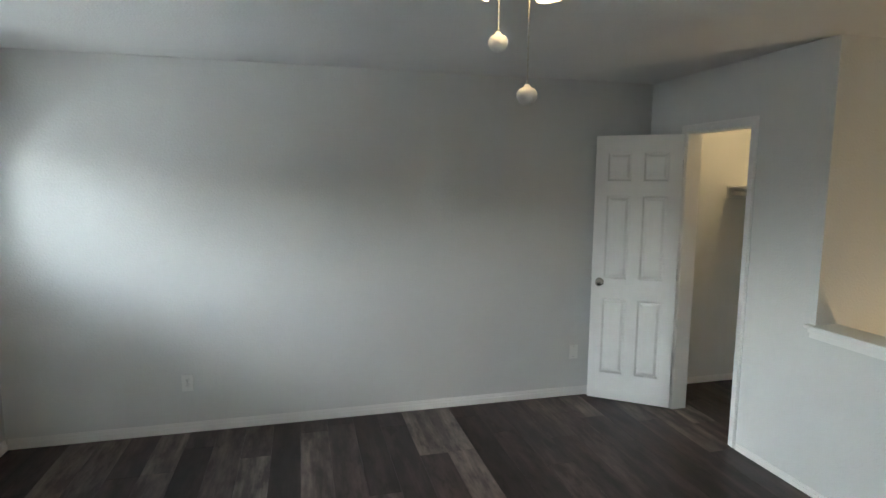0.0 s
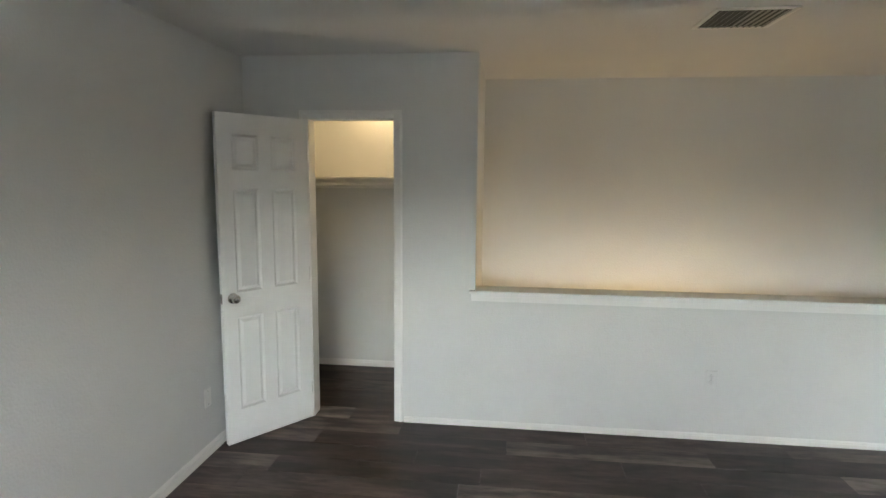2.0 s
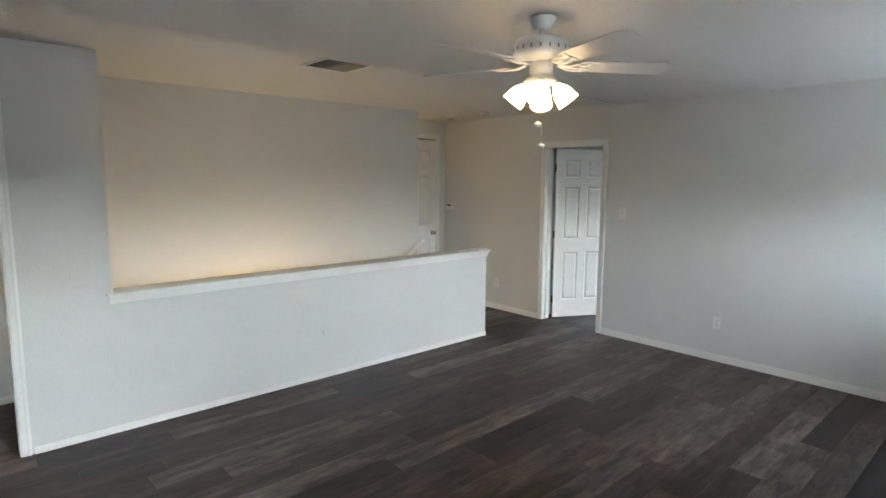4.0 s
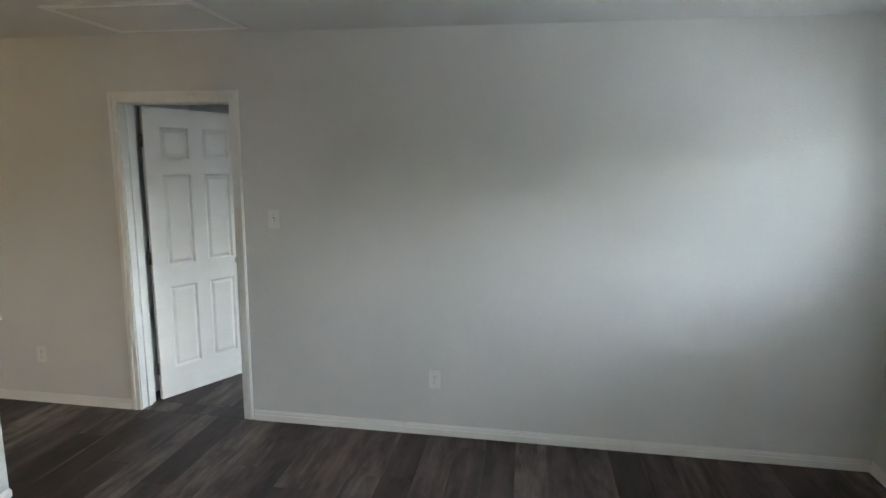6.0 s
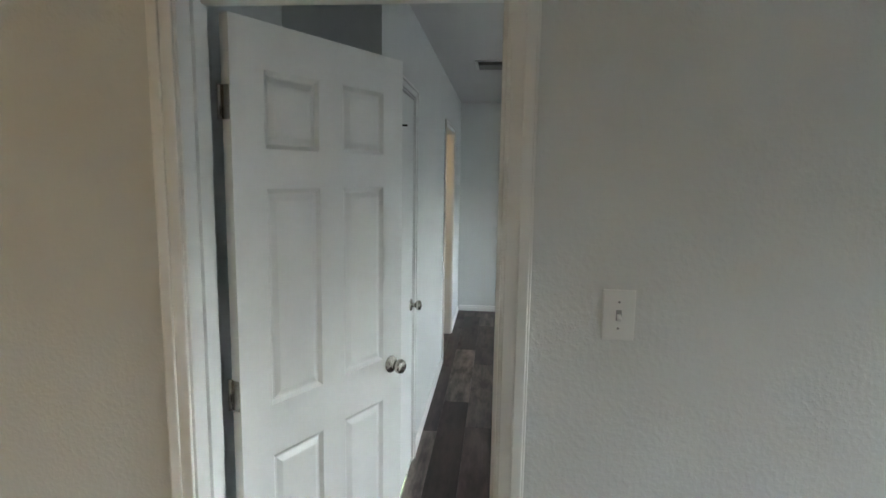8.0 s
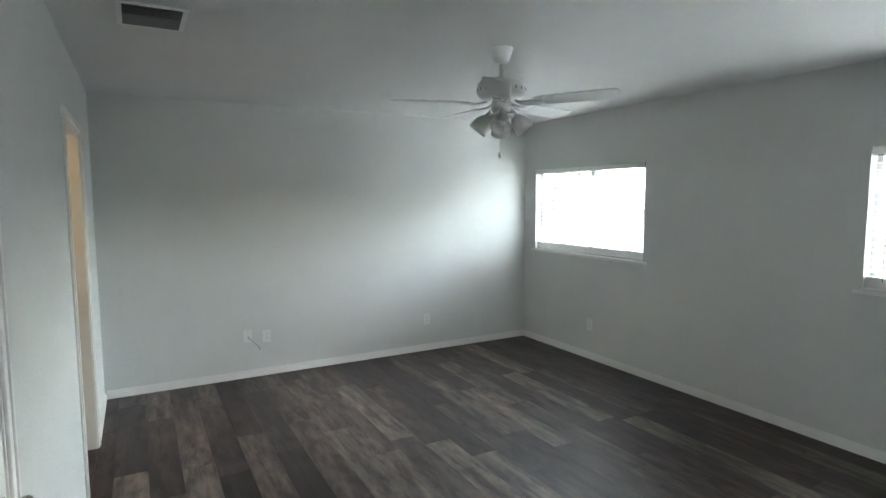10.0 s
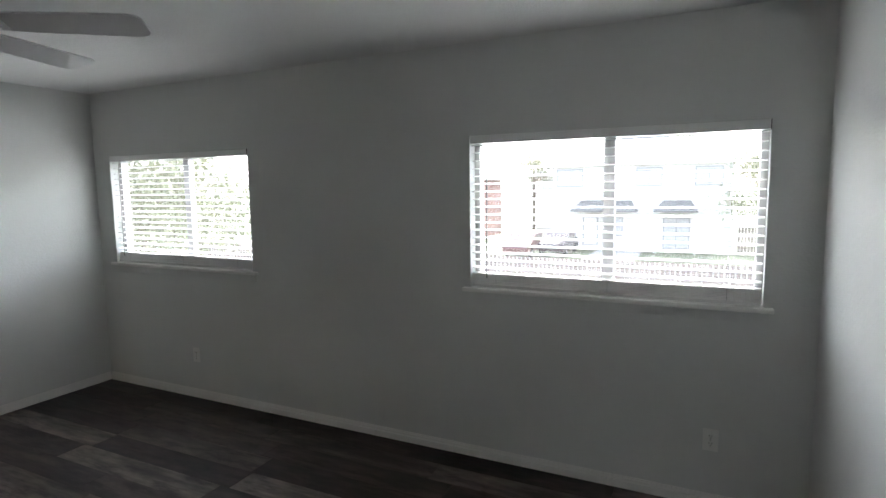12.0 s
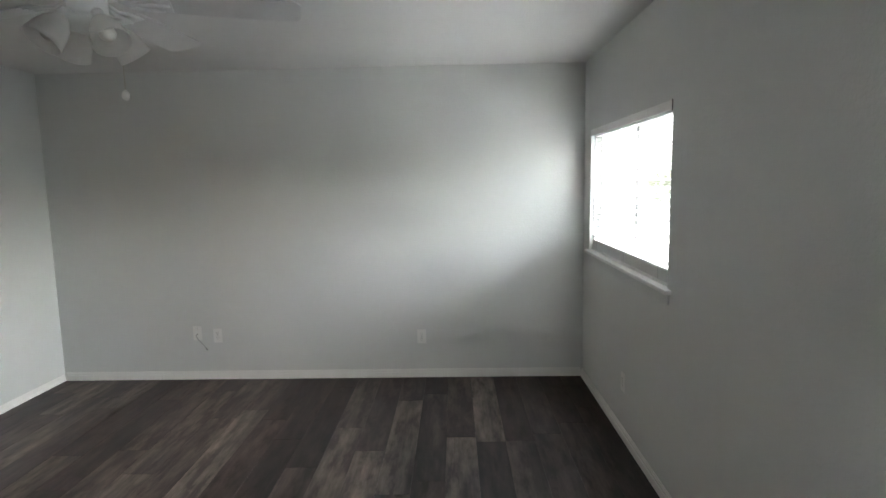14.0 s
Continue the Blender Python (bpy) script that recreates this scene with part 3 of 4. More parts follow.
# ---------- small fixtures ----------
def vent(x0, x1, y0, y1, along):
    v = thing("ceiling_vent", pose((x0 + x1) / 2, (y0 + y1) / 2, H), "white metal ceiling air vent with dark slats", "vent", "ceiling vents")
    hx, hy, b = (x1 - x0) / 2, (y1 - y0) / 2, 0.022
    boxpart("backing", (-hx + b, hx - b, -hy + b, hy - b, -0.004, -0.0008), DARK, v)
    bm = bmesh.new()
    for d in ((-hx, hx, -hy, -hy + b), (-hx, hx, hy - b, hy), (-hx, -hx + b, -hy + b, hy - b), (hx - b, hx, -hy + b, hy - b)):
        box(bm, *d, -0.010, -0.0006, 0.002)
    part("frame", bm, PLASTIC, v)
    n, span = 11, 2 * ((hx if along == "y" else hy) - b)
    for i in range(n):
        c = -span / 2 + (i + 0.5) * span / n
        bm = bmesh.new()
        if along == "y":
            vs = box(bm, -0.0042, 0.0042, -hy + b, hy - b, -0.0007, 0.0007)
            bmesh.ops.transform(bm, matrix=pose(c, 0, -0.009, 0, 40 if i < n / 2 else -40, 0), verts=vs)
        else:
            vs = box(bm, -hx + b, hx - b, -0.0042, 0.0042, -0.0007, 0.0007)
            bmesh.ops.transform(bm, matrix=pose(0, c, -0.009, 40 if i < n / 2 else -40, 0, 0), verts=vs)
        part("slat", bm, GREY, v)
    return v


vent(-0.825, -0.475, -3.05, -2.68, "x")
vent(-0.81, -0.53, -9.30, -8.945, "x")


def plate(m, kind, label, finish=None):
    """A wall plate in the local xz plane, facing -y."""
    p = thing("wall_outlet" if kind == "duplex" else "light_switch" if kind == "switch" else "wall_plate", m, label, "outlet" if kind == "duplex" else "switch" if kind == "switch" else "wall plate")
    boxpart("cover", (-0.036, 0.036, -0.006, -0.0005, -0.058, 0.058), finish or PLASTIC, p, 0.0025)
    if kind == "duplex":
        for s in (-1, 1):
            bm = bmesh.new()
            lathe(bm, [(0.0165, 0), (0.0165, 0.0022), (0.0155, 0.003)], 20, Matrix.Translation((0, -0.0055, s * 0.0195)) @ Matrix.Rotation(radians(90), 4, "X"))
            r = part("receptacle", bm, finish or PLASTIC, p)
            for dx in (-0.0063, 0.0063):
                boxpart("slot", (dx - 0.0011, dx + 0.0011, -0.0090, -0.0084, s * 0.0195 - 0.001, s * 0.0195 + 0.008), DARK, r)
            boxpart("slot", (-0.0022, 0.0022, -0.0090, -0.0084, s * 0.0195 - 0.0105, s * 0.0195 - 0.006), DARK, r)
    elif kind == "switch":
        boxpart("toggle_slot", (-0.006, 0.006, -0.0068, -0.0055, -0.012, 0.012), GREY, p)
        bm = bmesh.new()
        vs = box(bm, -0.0042, 0.0042, -0.017, 0, -0.004, 0.004, 0.001)
        bmesh.ops.transform(bm, matrix=pose(0, -0.006, 0, 28, 0, 0), verts=bm.verts)
        part("toggle", bm, finish or PLASTIC, p)
    for s in (-1, 1):
        z = {"duplex": 0.0, "switch": 0.03}.get(kind, 0.041)
        if kind == "duplex" and s == 1:
            continue
        bm = bmesh.new()
        lathe(bm, [(0.003, 0), (0.0025, 0.0012)], 10, Matrix.Translation((0, -0.006, s * z)) @ Matrix.Rotation(radians(90), 4, "X"))
        part("screw", bm, GREY, p)
    return p


NORTH, SOUTH, WEST, EAST = 0, 180, 90, -90
plate(pose(-3.442, 0, 0.345, 0, 0, NORTH), "duplex", "white duplex outlet on the bright wall")
plate(pose(-0.60, 0, 0.358, 0, 0, NORTH), "blank", "white blank wall plate beside the closet door")
plate(pose(0, -3.08, 0.405, 0, 0, EAST), "duplex", "painted-over duplex outlet in the half wall", WALL)
plate(pose(-2.022, YS, 0.366, 0, 0, SOUTH), "duplex", "white duplex outlet below the wall switch side")
plate(pose(0.76, YS, 0.350, 0, 0, SOUTH), "duplex", "white duplex outlet near the hall")
plate(pose(-1.0, YS, 1.34, 0, 0, SOUTH), "switch", "white toggle light switch beside the door")
plate(pose(-1.40, YSB, 0.385, 0, 0, SOUTH), "blank", "white cable plate with a loose cable")
plate(pose(-1.565, YSB, 0.365, 0, 0, SOUTH), "duplex", "white duplex outlet beside the cable plate")
plate(pose(-3.224, YSB, 0.338, 0, 0, SOUTH), "duplex", "white duplex outlet on the bedroom wall")
plate(pose(XW, -10.315, 0.348, 0, 0, WEST), "duplex", "white duplex outlet under the far window")
plate(pose(XW, -6.645, 0.353, 0, 0, WEST), "duplex", "white duplex outlet under the near window")

cable = thing("loose_cable", pose(-1.40, YSB + 0.006, 0.385), "short white coaxial cable hanging from its plate", "cable")
bm = bmesh.new()
tube(bm, [(0, 0, -0.005), (0, 0.028, -0.012), (-0.025, 0.045, -0.040), (-0.060, 0.048, -0.075), (-0.085, 0.046, -0.110)], 0.0042, 8)
part("wire", bm, CABLE, cable)
bm = bmesh.new()
tube(bm, [(-0.083, 0.046, -0.106), (-0.094, 0.045, -0.126)], 0.0062, 8)
part("plug", bm, GREY, cable, "grey metal cable plug")

for x, y, r in ((1.08, -5.54, 0.060), (0.54, -5.57, 0.055)):
    d = thing("smoke_detector", pose(x, y, H), "round white smoke detector on the hall ceiling", "detector", "ceiling detectors")
    bm = bmesh.new()
    lathe(bm, [(r, -0.0006), (r, -0.010), (r * 0.94, -0.024), (r * 0.6, -0.034), (r * 0.1, -0.036)], 24)
    part("case", bm, PLASTIC, d)
    bm = bmesh.new()
    lathe(bm, [(r * 0.5, -0.035), (r * 0.48, -0.039), (r * 0.1, -0.040)], 20)
    part("grille", bm, GREY, d)

th = thing("thermostat", pose(1.66, YS, 1.30, 0, 0, 180), "small white thermostat with dark display", "thermostat")
boxpart("case", (-0.055, 0.055, -0.026, -0.0005, -0.045, 0.045), PLASTIC, th, 0.004)
boxpart("display", (-0.035, 0.035, -0.0272, -0.0255, 0.005, 0.032), DARK, th)

# attic hatch, one edge hanging a little open
hatch = thing("attic_hatch", pose(-0.53, -5.70, H), "white ceiling hatch with a dark gap along its edge", "hatch")
bm = bmesh.new()
for d in ((-0.42, 0.42, -0.28, -0.24), (-0.42, 0.42, 0.24, 0.28), (-0.42, -0.38, -0.24, 0.24), (0.38, 0.42, -0.24, 0.24)):
    box(bm, *d, -0.010, -0.0006, 0.002)
part("frame", bm, TRIM, hatch)
boxpart("gap", (-0.379, 0.379, -0.239, 0.239, -0.003, -0.0008), DARK, hatch)
bm = bmesh.new()
box(bm, -0.374, 0.374, -0.236, 0.222, -0.008, -0.0035, 0.001)
part("lid", bm, CEIL, hatch)

# handrail on the stair wall
rail = thing("handrail", pose(0, 0, 0), "white painted sloping handrail on the stair wall", "handrail")
bm = bmesh.new()
tube(bm, [(0.955, -4.985, 0.945), (0.935, -4.96, 0.945), (0.925, -4.90, 0.918), (0.925, -2.2, -0.94)], 0.021, 12)
part("bar", bm, TRIM, rail)
boxpart("end_return", (0.935, 0.9995, -5.000, -4.958, 0.915, 0.972), TRIM, rail, 0.006)
for y in (-4.6, -3.4, -2.4):
    z = 0.918 - (y + 4.90) * 0.688
    bm = bmesh.new()
    tube(bm, [(0.9995, y, z - 0.07), (0.96, y, z - 0.065), (0.930, y, z - 0.015)], 0.007, 8)
    part("bracket", bm, NICKEL, rail)

# wall sconce low in the stairwell
sc = thing("wall_sconce", pose(1.0, -2.85, -0.10), "lit wall sconce low in the stairwell", "wall lamp")
bm = bmesh.new()
lathe(bm, [(0.055, 0.0005), (0.055, 0.012), (0.04, 0.02), (0.012, 0.024), (0.012, 0.18)], 20, Matrix.Rotation(radians(-90), 4, "Y"))
part("back_plate", bm, NICKEL, sc)
bm = bmesh.new()
lathe(bm, [(0.022, -0.03), (0.055, 0.0), (0.065, 0.045), (0.063, 0.045), (0.053, 0.002), (0.020, -0.026)], 20, Matrix.Translation((-0.20, 0, 0)), cap=False)
part("shade", bm, FROST, sc)

# closet shelf and rod
sh = thing("closet_shelf", pose(0, 0, 0), "white closet shelf with a hanging rod below", "shelf")
boxpart("shelf_board", (0.745, 1.0695, -1.444, -0.0005, 1.655, 1.674), TRIM, sh, 0.002)
boxpart("cleat", (0.745, 1.0695, -0.0195, -0.0005, 1.575, 1.655), TRIM, sh, 0.002)
boxpart("cleat", (1.051, 1.0695, -1.444, -0.020, 1.575, 1.655), TRIM, sh, 0.002)
bm = bmesh.new()
tube(bm, [(0.79, -0.020, 1.615), (0.79, -1.444, 1.615)], 0.016, 12)
part("rod", bm, TRIM, sh)
bulb = thing("closet_bulb", pose(0.82, -0.75, H), "bare ceiling bulb holder in the closet", "ceiling lamp")
bm = bmesh.new()
lathe(bm, [(0.055, -0.0005), (0.055, -0.02), (0.03, -0.045), (0.018, -0.05)], 20)
part("holder", bm, PLASTIC, bulb)


# ---------- outside ----------
GZ = -2.95
LAWN = plain("lawn", (0.085, 0.095, 0.05), 0.9, vary=0.3, scale=0.6)
ASPHALT = plain("asphalt", (0.055, 0.055, 0.055), 0.85, vary=0.2, scale=0.5)
CONCRETE = plain("concrete", (0.28, 0.27, 0.26), 0.8, vary=0.12, scale=0.8)
YARD = plain("pale_concrete_yard", (0.32, 0.31, 0.30), 0.85, vary=0.10, scale=0.5)
SIDING = plain("pale_siding", (0.62, 0.59, 0.55), 0.7, vary=0.05, scale=1.0)
ROOF = plain("pale_grey_shingle", (0.36, 0.35, 0.34), 0.9, vary=0.2, scale=1.5)
PORCHROOF = plain("dark_grey_shingle", (0.13, 0.125, 0.12), 0.9, vary=0.2, scale=1.5)
WINTRIM = plain("grey_window_trim", (0.26, 0.25, 0.25), 0.6)
REDPAINT = plain("dark_red_car_paint", (0.11, 0.05, 0.045), 0.3, vary=0.05)
BRICK = plain("red_brick", (0.22, 0.125, 0.11), 0.85, vary=0.2, scale=3)
FENCEWOOD = plain("fence_cedar", (0.165, 0.133, 0.117), 0.85, vary=0.25, scale=3)
LEAF = plain("leaves", (0.17, 0.175, 0.10), 0.6, vary=0.4, scale=2.5)
BARK = plain("bark", (0.10, 0.075, 0.055), 0.9, vary=0.3, scale=5)
PAINTCAR = plain("dark_car_paint", (0.06, 0.045, 0.045), 0.25, vary=0.05)
RUBBER = plain("tyre_rubber", (0.02, 0.02, 0.02), 0.8)
DGLASS = plain("dark_window_glass", (0.17, 0.15, 0.13), 0.5)
# flat pale panes for the houses, nothing modelled behind them
PALEGLASS = plain("pale_window_glass", (0.42, 0.41, 0.40), 0.4)

bm = bmesh.new()
vs = [bm.verts.new(p) for p in ((-900, -900, GZ), (900, -900, GZ), (900, 900, GZ), (-900, 900, GZ))]
bm.faces.new(vs)
structure("ground", bm, LAWN, "green lawn around the houses", "ground")
bm = bmesh.new()
box(bm, -24.0, -4.72, -60, 40, GZ - 0.2, GZ + 0.03)
structure("pavement", bm, YARD, "pale concrete yard below the windows", "pavement")
bm = bmesh.new()
box(bm, -33.5, -26.5, -300, 300, GZ - 0.2, GZ + 0.02)
structure("road", bm, ASPHALT, "grey asphalt street beyond the fence", "road")
for nm, x0, x1 in (("kerb", -26.5, -26.3), ("kerb", -33.7, -33.5), ("pavement", -35.6, -34.2)):
    bm = bmesh.new()
    box(bm, x0, x1, -300, 300, GZ - 0.2, GZ + (0.15 if nm == "kerb" else 0.03))
    structure(nm, bm, CONCRETE, "pale concrete edge along the street", nm)
bm = bmesh.new()
box(bm, -42.0, -33.7, -13.8, -10.8, GZ - 0.2, GZ + 0.04)
structure("driveway", bm, CONCRETE, "pale concrete driveway to the house", "driveway")


def fence(x, y0, y1, h):
    f = thing("fence", pose(x, 0, GZ), "weathered brown wooden picket fence", "fence", "garden fences")
    bm = bmesh.new()
    box(bm, -0.012, 0.012, -0.0675, 0.0675, 0.02, h)
    slat = mesh_of("picket", bm, FENCEWOOD)
    y = y0
    rng = random.Random(int(-x))
    while y < y1:
        s = new("picket", slat)
        s.parent = f
        s.matrix_local = pose(0, y, rng.uniform(-0.02, 0.01), 0, rng.uniform(-0.6, 0.6), 0)
        y += 0.185
    for z in (0.35, h - 0.3):
        boxpart("rail", (-0.052, -0.013, y0, y1, z, z + 0.09), FENCEWOOD, f)
    return f


fence(-19.5, -26, 2, 1.75)
fence(-24.2, -34, 6, 1.6)
fence(-41.5, -5.0, -1.2, 1.8)


def house(x, y0, y1, depth, eave, mat, openings, porches, label, ridge=2.2):
    """A house front at x facing east."""
    h = thing("house", pose(x, 0, GZ), label, "house", "houses across the street")
    boxpart("wall", (-depth, 0, y0, y1, 0, eave), mat, h)
    bm = bmesh.new()
    o = 0.45
    a = [bm.verts.new(p) for p in ((o, y0 - o, eave), (o, y1 + o, eave), (-depth - o, y1 + o, eave), (-depth - o, y0 - o, eave))]
    ym = min(depth, y1 - y0) / 2
    r = [bm.verts.new(p) for p in ((-depth / 2, y0 + ym, eave + ridge), (-depth / 2, y1 - ym + 0.01, eave + ridge))]
    for f in ((a[0], a[1], r[1], r[0]), (a[1], a[2], r[1]), (a[2], a[3], r[0], r[1]), (a[3], a[0], r[0]), (a[3], a[2], a[1], a[0])):
        bm.faces.new(f)
    part("roof", bm, ROOF, h)
    boxpart("fascia", (o + 0.001, o + 0.03, y0 - o, y1 + o, eave - 0.18, eave + 0.02), SIDING, h)
    z = 0.25
    while mat is SIDING and z < eave - 0.2:
        boxpart("siding_board", (0.0, 0.016, y0, y1, z, z + 0.165), mat, h)
        z += 0.18
    for a0, a1, z0, z1, nm in openings:
        w = boxpart(nm, (0.018, 0.07, a0, a1, z0, z1), WINTRIM if nm == "window" else CONCRETE, h, 0.01)
        if nm == "window":
            m = (a0 + a1) / 2
            for p, q in ((a0 + 0.08, m - 0.03), (m + 0.03, a1 - 0.08)):
                boxpart("pane", (0.071, 0.075, p, q, z0 + 0.08, z1 - 0.08), PALEGLASS, w)
        else:
            for i in range(4):
                boxpart("panel", (0.071, 0.085, a0 + 0.1, a1 - 0.1, z0 + 0.06 + i * (z1 - z0 - 0.1) / 4, z0 + (i + 1) * (z1 - z0 - 0.1) / 4), SIDING, w)
    for a0, a1, z0 in porches:
        bm = bmesh.new()
        p = [bm.verts.new(v) for v in ((0.02, a0 + 0.5, z0 + 0.75), (0.02, a1 - 0.5, z0 + 0.75), (1.5, a0, z0 + 0.1), (1.5, a1, z0 + 0.1), (1.5, a0, z0), (1.5, a1, z0), (0.02, a0, z0), (0.02, a1, z0))]
        for f in ((0, 1, 3, 2), (2, 3, 5, 4), (4, 5, 7, 6), (0, 2, 4, 6), (1, 7, 5, 3)):
            bm.faces.new([p[k] for k in f])
        part("porch_roof", bm, PORCHROOF, h)
        for y in (a0 + 0.15, a1 - 0.15):
            boxpart("porch_post", (1.25, 1.40, y - 0.07, y + 0.07, 0, z0), SIDING, h)
    return h


house(-42, -17.2, -5.4, 10, 6.15, SIDING,
      [(-16.9, -15.0, 4.45, 5.75, "window"), (-11.4, -9.7, 4.45, 5.75, "window"), (-7.7, -6.0, 4.45, 5.75, "window"), (-15.0, -13.9, 0.3, 2.4, "door"), (-13.4, -12.2, 1.0, 2.4, "window"),
       (-9.6, -7.9, 0.2, 2.35, "window")], [(-15.6, -11.2, 2.75), (-10.1, -7.4, 2.75)], "pale two-storey house with grey roof and porches", 2.4)
house(-44, -37.0, -25.2, 9, 5.2, BRICK, [(-28.2, -26.4, 3.2, 4.6, "window"), (-33.0, -31.0, 3.2, 4.6, "window"), (-29, -27.5, 0.9, 2.3, "window")], [], "red brick house with grey roof", 2.3)
house(-46, 1.5, 13.0, 9, 5.8, SIDING, [(3.0, 4.6, 4.1, 5.4, "window"), (7.0, 8.6, 4.1, 5.4, "window"), (4.0, 8.0, 0.1, 2.3, "door")], [], "pale house further along the street", 2.3)
house(-60, -24.5, -18.5, 9, 5.6, SIDING, [(-23.0, -21.6, 4.0, 5.2, "window")], [], "pale house behind the others", 2.2)


def tree(x, y, h, crown_z, rx, rz, n, seed, label):
    t = thing("tree", pose(x, y, GZ), label, "tree", "trees outside")
    rng = random.Random(seed)
    bm = bmesh.new()
    lathe(bm, [(0.17, 0), (0.13, 0.4), (0.10, crown_z * 0.6), (0.05, crown_z + rz * 0.5)], 10)
    limbs = []
    for i in range(9):
        a, u = rng.uniform(0, 6.28), rng.uniform(0.4, 0.9)
        tip = Vector((math.cos(a) * rx * u, math.sin(a) * rx * u, crown_z + rng.uniform(-0.4, 0.7) * rz))
        base = Vector((0, 0, crown_z * rng.uniform(0.45, 0.8)))
        tube(bm, [base, base.lerp(tip, 0.5) + Vector((0, 0, 0.15)), tip], 0.03, 5)
        limbs.append(tip)
    part("trunk", bm, BARK, t)
    verts, faces = [], []
    for i in range(n):
        c = rng.choice(limbs) if rng.random() < 0.75 else Vector((0, 0, crown_z + rz * 0.3))
        p = c + Vector((rng.gauss(0, rx * 0.22), rng.gauss(0, rx * 0.22), rng.gauss(0, rz * 0.22)))
        q = Euler((rng.uniform(0, 6.28), rng.uniform(0, 6.28), rng.uniform(0, 6.28))).to_matrix()
        s = rng.uniform(0.05, 0.11)
        k = len(verts)
        verts += [tuple(p + q @ Vector(v)) for v in ((-s, 0, 0), (0, -s * 0.5, 0.01), (s, 0, 0), (0, s * 0.5, 0.01))]
        faces.append((k, k + 1, k + 2, k + 3))
    me = bpy.data.meshes.new("crown")
    me.from_pydata(verts, [], faces)
    me.materials.append(LEAF)
    c = new("crown", me)
    c.parent = t
    return t


tree(-10.4, -19.6, 6, 3.7, 2.9, 1.9, 9500, 3, "leafy green tree near the building")
tree(-36.5, -3.4, 7, 4.4, 2.4, 2.4, 9000, 5, "dark green tree beside the pale house")
tree(-56, -9.5, 12, 8.2, 3.2, 2.4, 4200, 7, "tall green tree behind the pale house")
tree(-50, -21.0, 9, 6.2, 2.6, 2.2, 4000, 9, "green tree between the houses")


def car(x, y, yaw, paint, label):
    c = thing("car", pose(x, y, GZ + 0.02, 0, 0, yaw), label, "car", "parked cars")
    bm = bmesh.new()
    prof = [(-2.2, 0.35), (-2.25, 0.75), (-2.1, 0.95), (-1.5, 1.0), (-0.9, 1.42), (0.5, 1.45), (1.2, 1.0), (2.1, 0.85), (2.25, 0.6), (2.2, 0.35)]
    L = [bm.verts.new((u, -0.85, z)) for u, z in prof]
    R = [bm.verts.new((u, 0.85, z)) for u, z in prof]
    bm.faces.new(L)
    bm.faces.new(R[::-1])
    for i in range(len(prof)):
        bm.faces.new((L[i - 1], L[i], R[i], R[i - 1]))
    part("body", bm, paint, c)
    for s in (-1, 1):
        bm = bmesh.new()
        f = [bm.verts.new((u, s * 0.856, z)) for u, z in ((-1.3, 1.02), (-0.85, 1.34), (0.45, 1.36), (1.0, 1.02))]
        g = [bm.verts.new((u, s * 0.851, z)) for u, z in ((-1.3, 1.02), (-0.85, 1.34), (0.45, 1.36), (1.0, 1.02))]
        bm.faces.new(f)
        for i in range(4):
            bm.faces.new((f[i - 1], f[i], g[i], g[i - 1]))
        part("side_window", bm, DGLASS, c)
        for u in (-1.35, 1.4):
            bm = bmesh.new()
            lathe(bm, [(0.20, 0), (0.31, 0.0), (0.33, 0.04), (0.33, 0.16), (0.31, 0.2), (0.2, 0.2)], 20, Matrix.Translation((u, s * 0.78, 0.33)) @ Matrix.Rotation(radians(-90 * s), 4, "X") @ Matrix.Translation((0, 0, -0.1)))
            w = part("wheel", bm, RUBBER, c)
            bm = bmesh.new()
            lathe(bm, [(0.20, 0.10), (0.19, 0.195), (0.05, 0.205)], 16, Matrix.Translation((u, s * 0.78, 0.33)) @ Matrix.Rotation(radians(-90 * s), 4, "X") @ Matrix.Translation((0, 0, -0.1)))
            part("rim", bm, GREY, w)
    return c


car(-38.6, -15.9, 0, PAINTCAR, "dark parked car in front of the pale house")
car(-37.2, -17.8, 0, REDPAINT, "dark red parked car beside the pale house")

# ---------- plank floors ----------
PW, PL, PT = 0.180, 1.22, 0.006


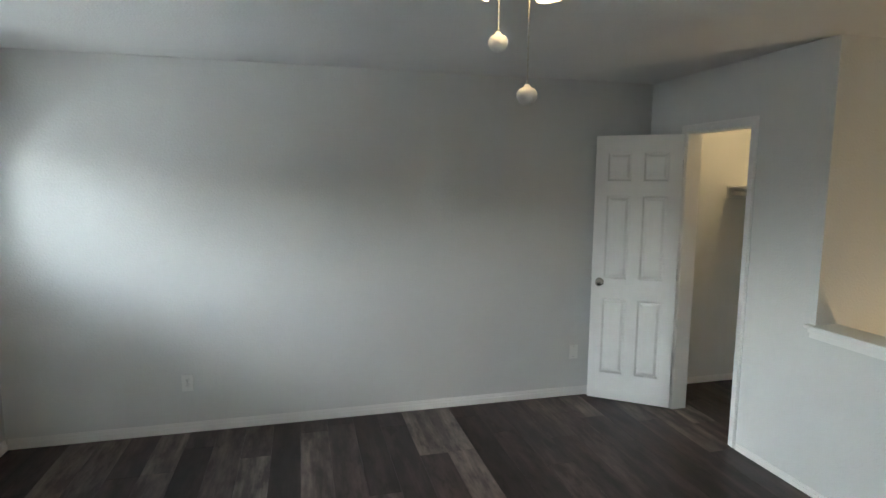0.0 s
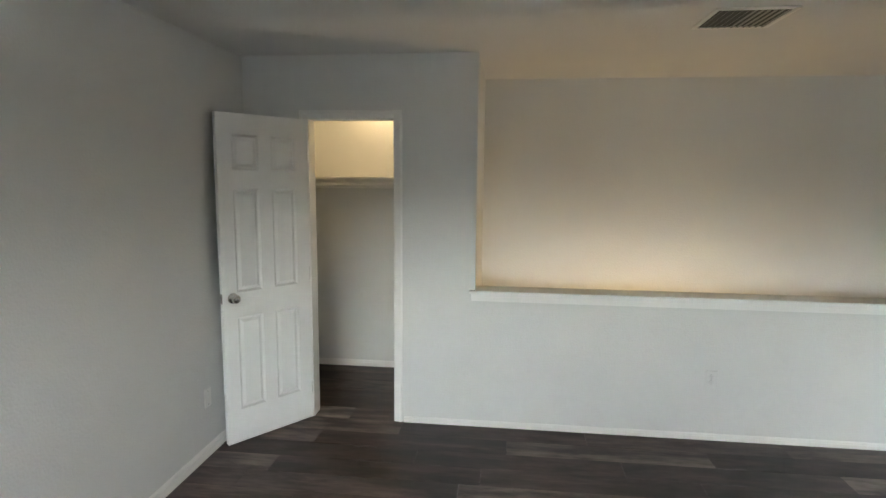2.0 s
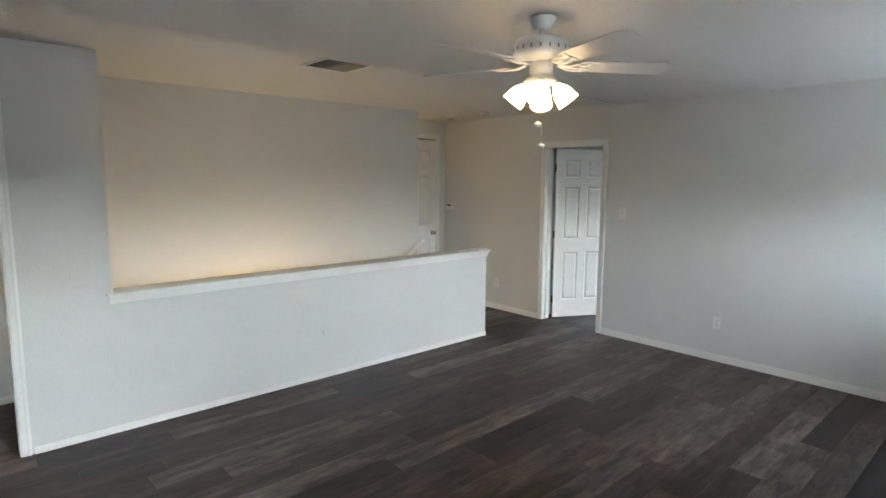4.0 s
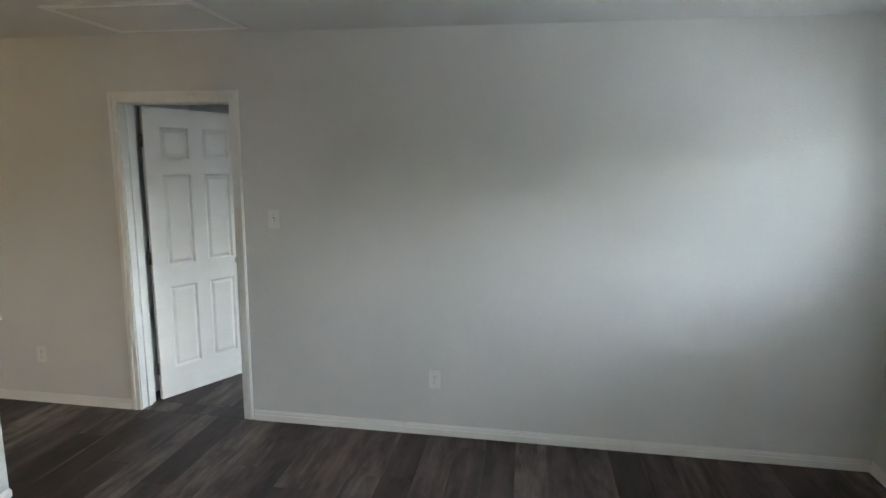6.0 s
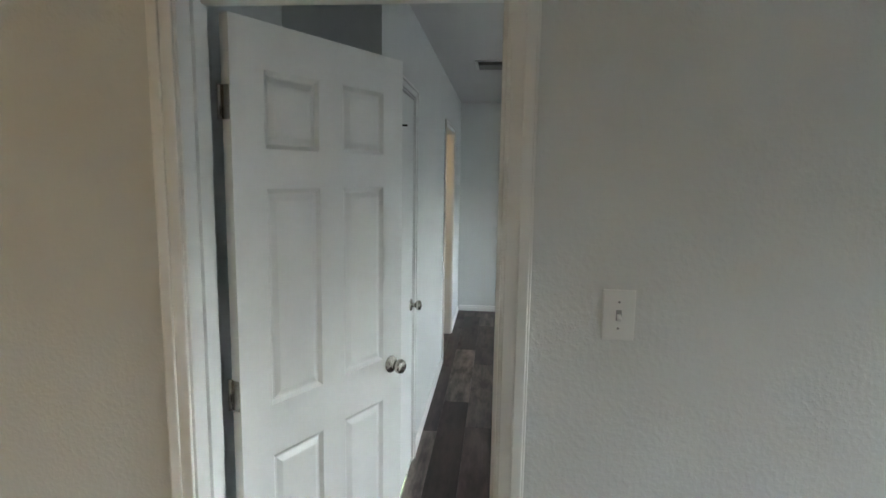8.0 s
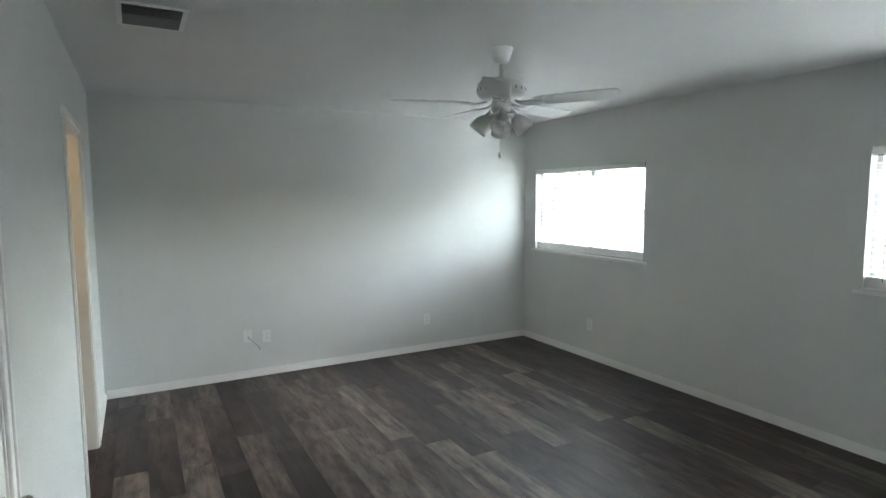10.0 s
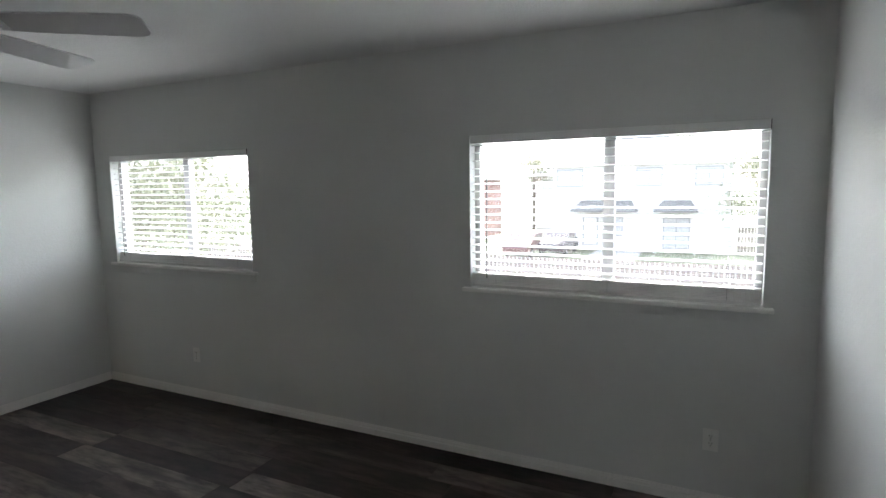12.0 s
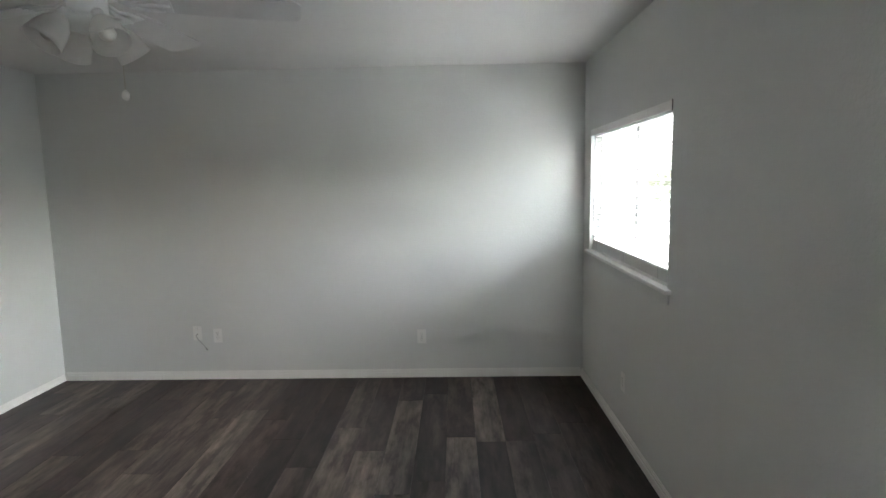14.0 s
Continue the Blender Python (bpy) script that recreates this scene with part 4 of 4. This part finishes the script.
def plank_mesh(w, l):
    """A plank with eased top edges."""
    e = 0.0009
    v = [(-w / 2, -l / 2, -PT), (w / 2, -l / 2, -PT), (w / 2, l / 2, -PT), (-w / 2, l / 2, -PT),
         (-w / 2, -l / 2, -e), (w / 2, -l / 2, -e), (w / 2, l / 2, -e), (-w / 2, l / 2, -e),
         (-w / 2 + e, -l / 2 + e, 0), (w / 2 - e, -l / 2 + e, 0), (w / 2 - e, l / 2 - e, 0), (-w / 2 + e, l / 2 - e, 0)]
    f = [(3, 2, 1, 0), (8, 9, 10, 11)]
    for k in (0, 4):
        for i in range(4):
            j = (i + 1) % 4
            f.append((k + i, k + j, k + 4 + j, k + 4 + i))
    me = bpy.data.meshes.new("plank")
    me.from_pydata(v, [], f)
    me.materials.append(PLANK)
    return me


PLANKS = {}


def plank_floor(name, rects, label, seed):
    """Planks run north to south over the rectangles (x0, x1, y0, y1)."""
    bm = bmesh.new()
    for x0, x1, y0, y1 in rects:
        box(bm, x0, x1, y0, y1, -0.12, -PT - 0.001)
    fl = structure(name, bm, SUBFLOOR, label, "floor")
    rng = random.Random(seed)
    for x0, x1, y0, y1 in rects:
        x = x0
        while x < x1 - 0.005:
            w = min(PW, x1 - x)
            y = y0 - rng.uniform(0.0, 1.0) * PL
            while y < y1 - 0.005:
                a, b = max(y, y0), min(y + PL, y1)
                if b - a > 0.01:
                    key = (round(w, 3), round(b - a, 3))
                    if key not in PLANKS:
                        PLANKS[key] = plank_mesh(w - 0.0006, b - a - 0.0006)
                    o = new("plank", PLANKS[key])
                    o.parent = fl
                    o.location = (x + w / 2, (a + b) / 2, rng.uniform(-0.0004, 0.0))
                y += PL
            x += PW
    return fl


plank_floor("floor_1", [(XW, 0.0, YS, 0.0), (0.0, 1.07, -1.445, 0.0), (0.0, 1.78, YS, -5.07), (0.115, 1.0, -5.07, -4.95)], "dark grey-brown weathered wood-look plank floor", 11)
plank_floor("floor_2", [(XW, XEB, YSB, YB), (XEB, 0.12, -6.98, YB), (A_DOOR[0], A_DOOR[1], YB, YS), (XEB, 1.4, -10.9, -9.1)], "grey-brown weathered wood-look plank floor of the bedroom", 12)
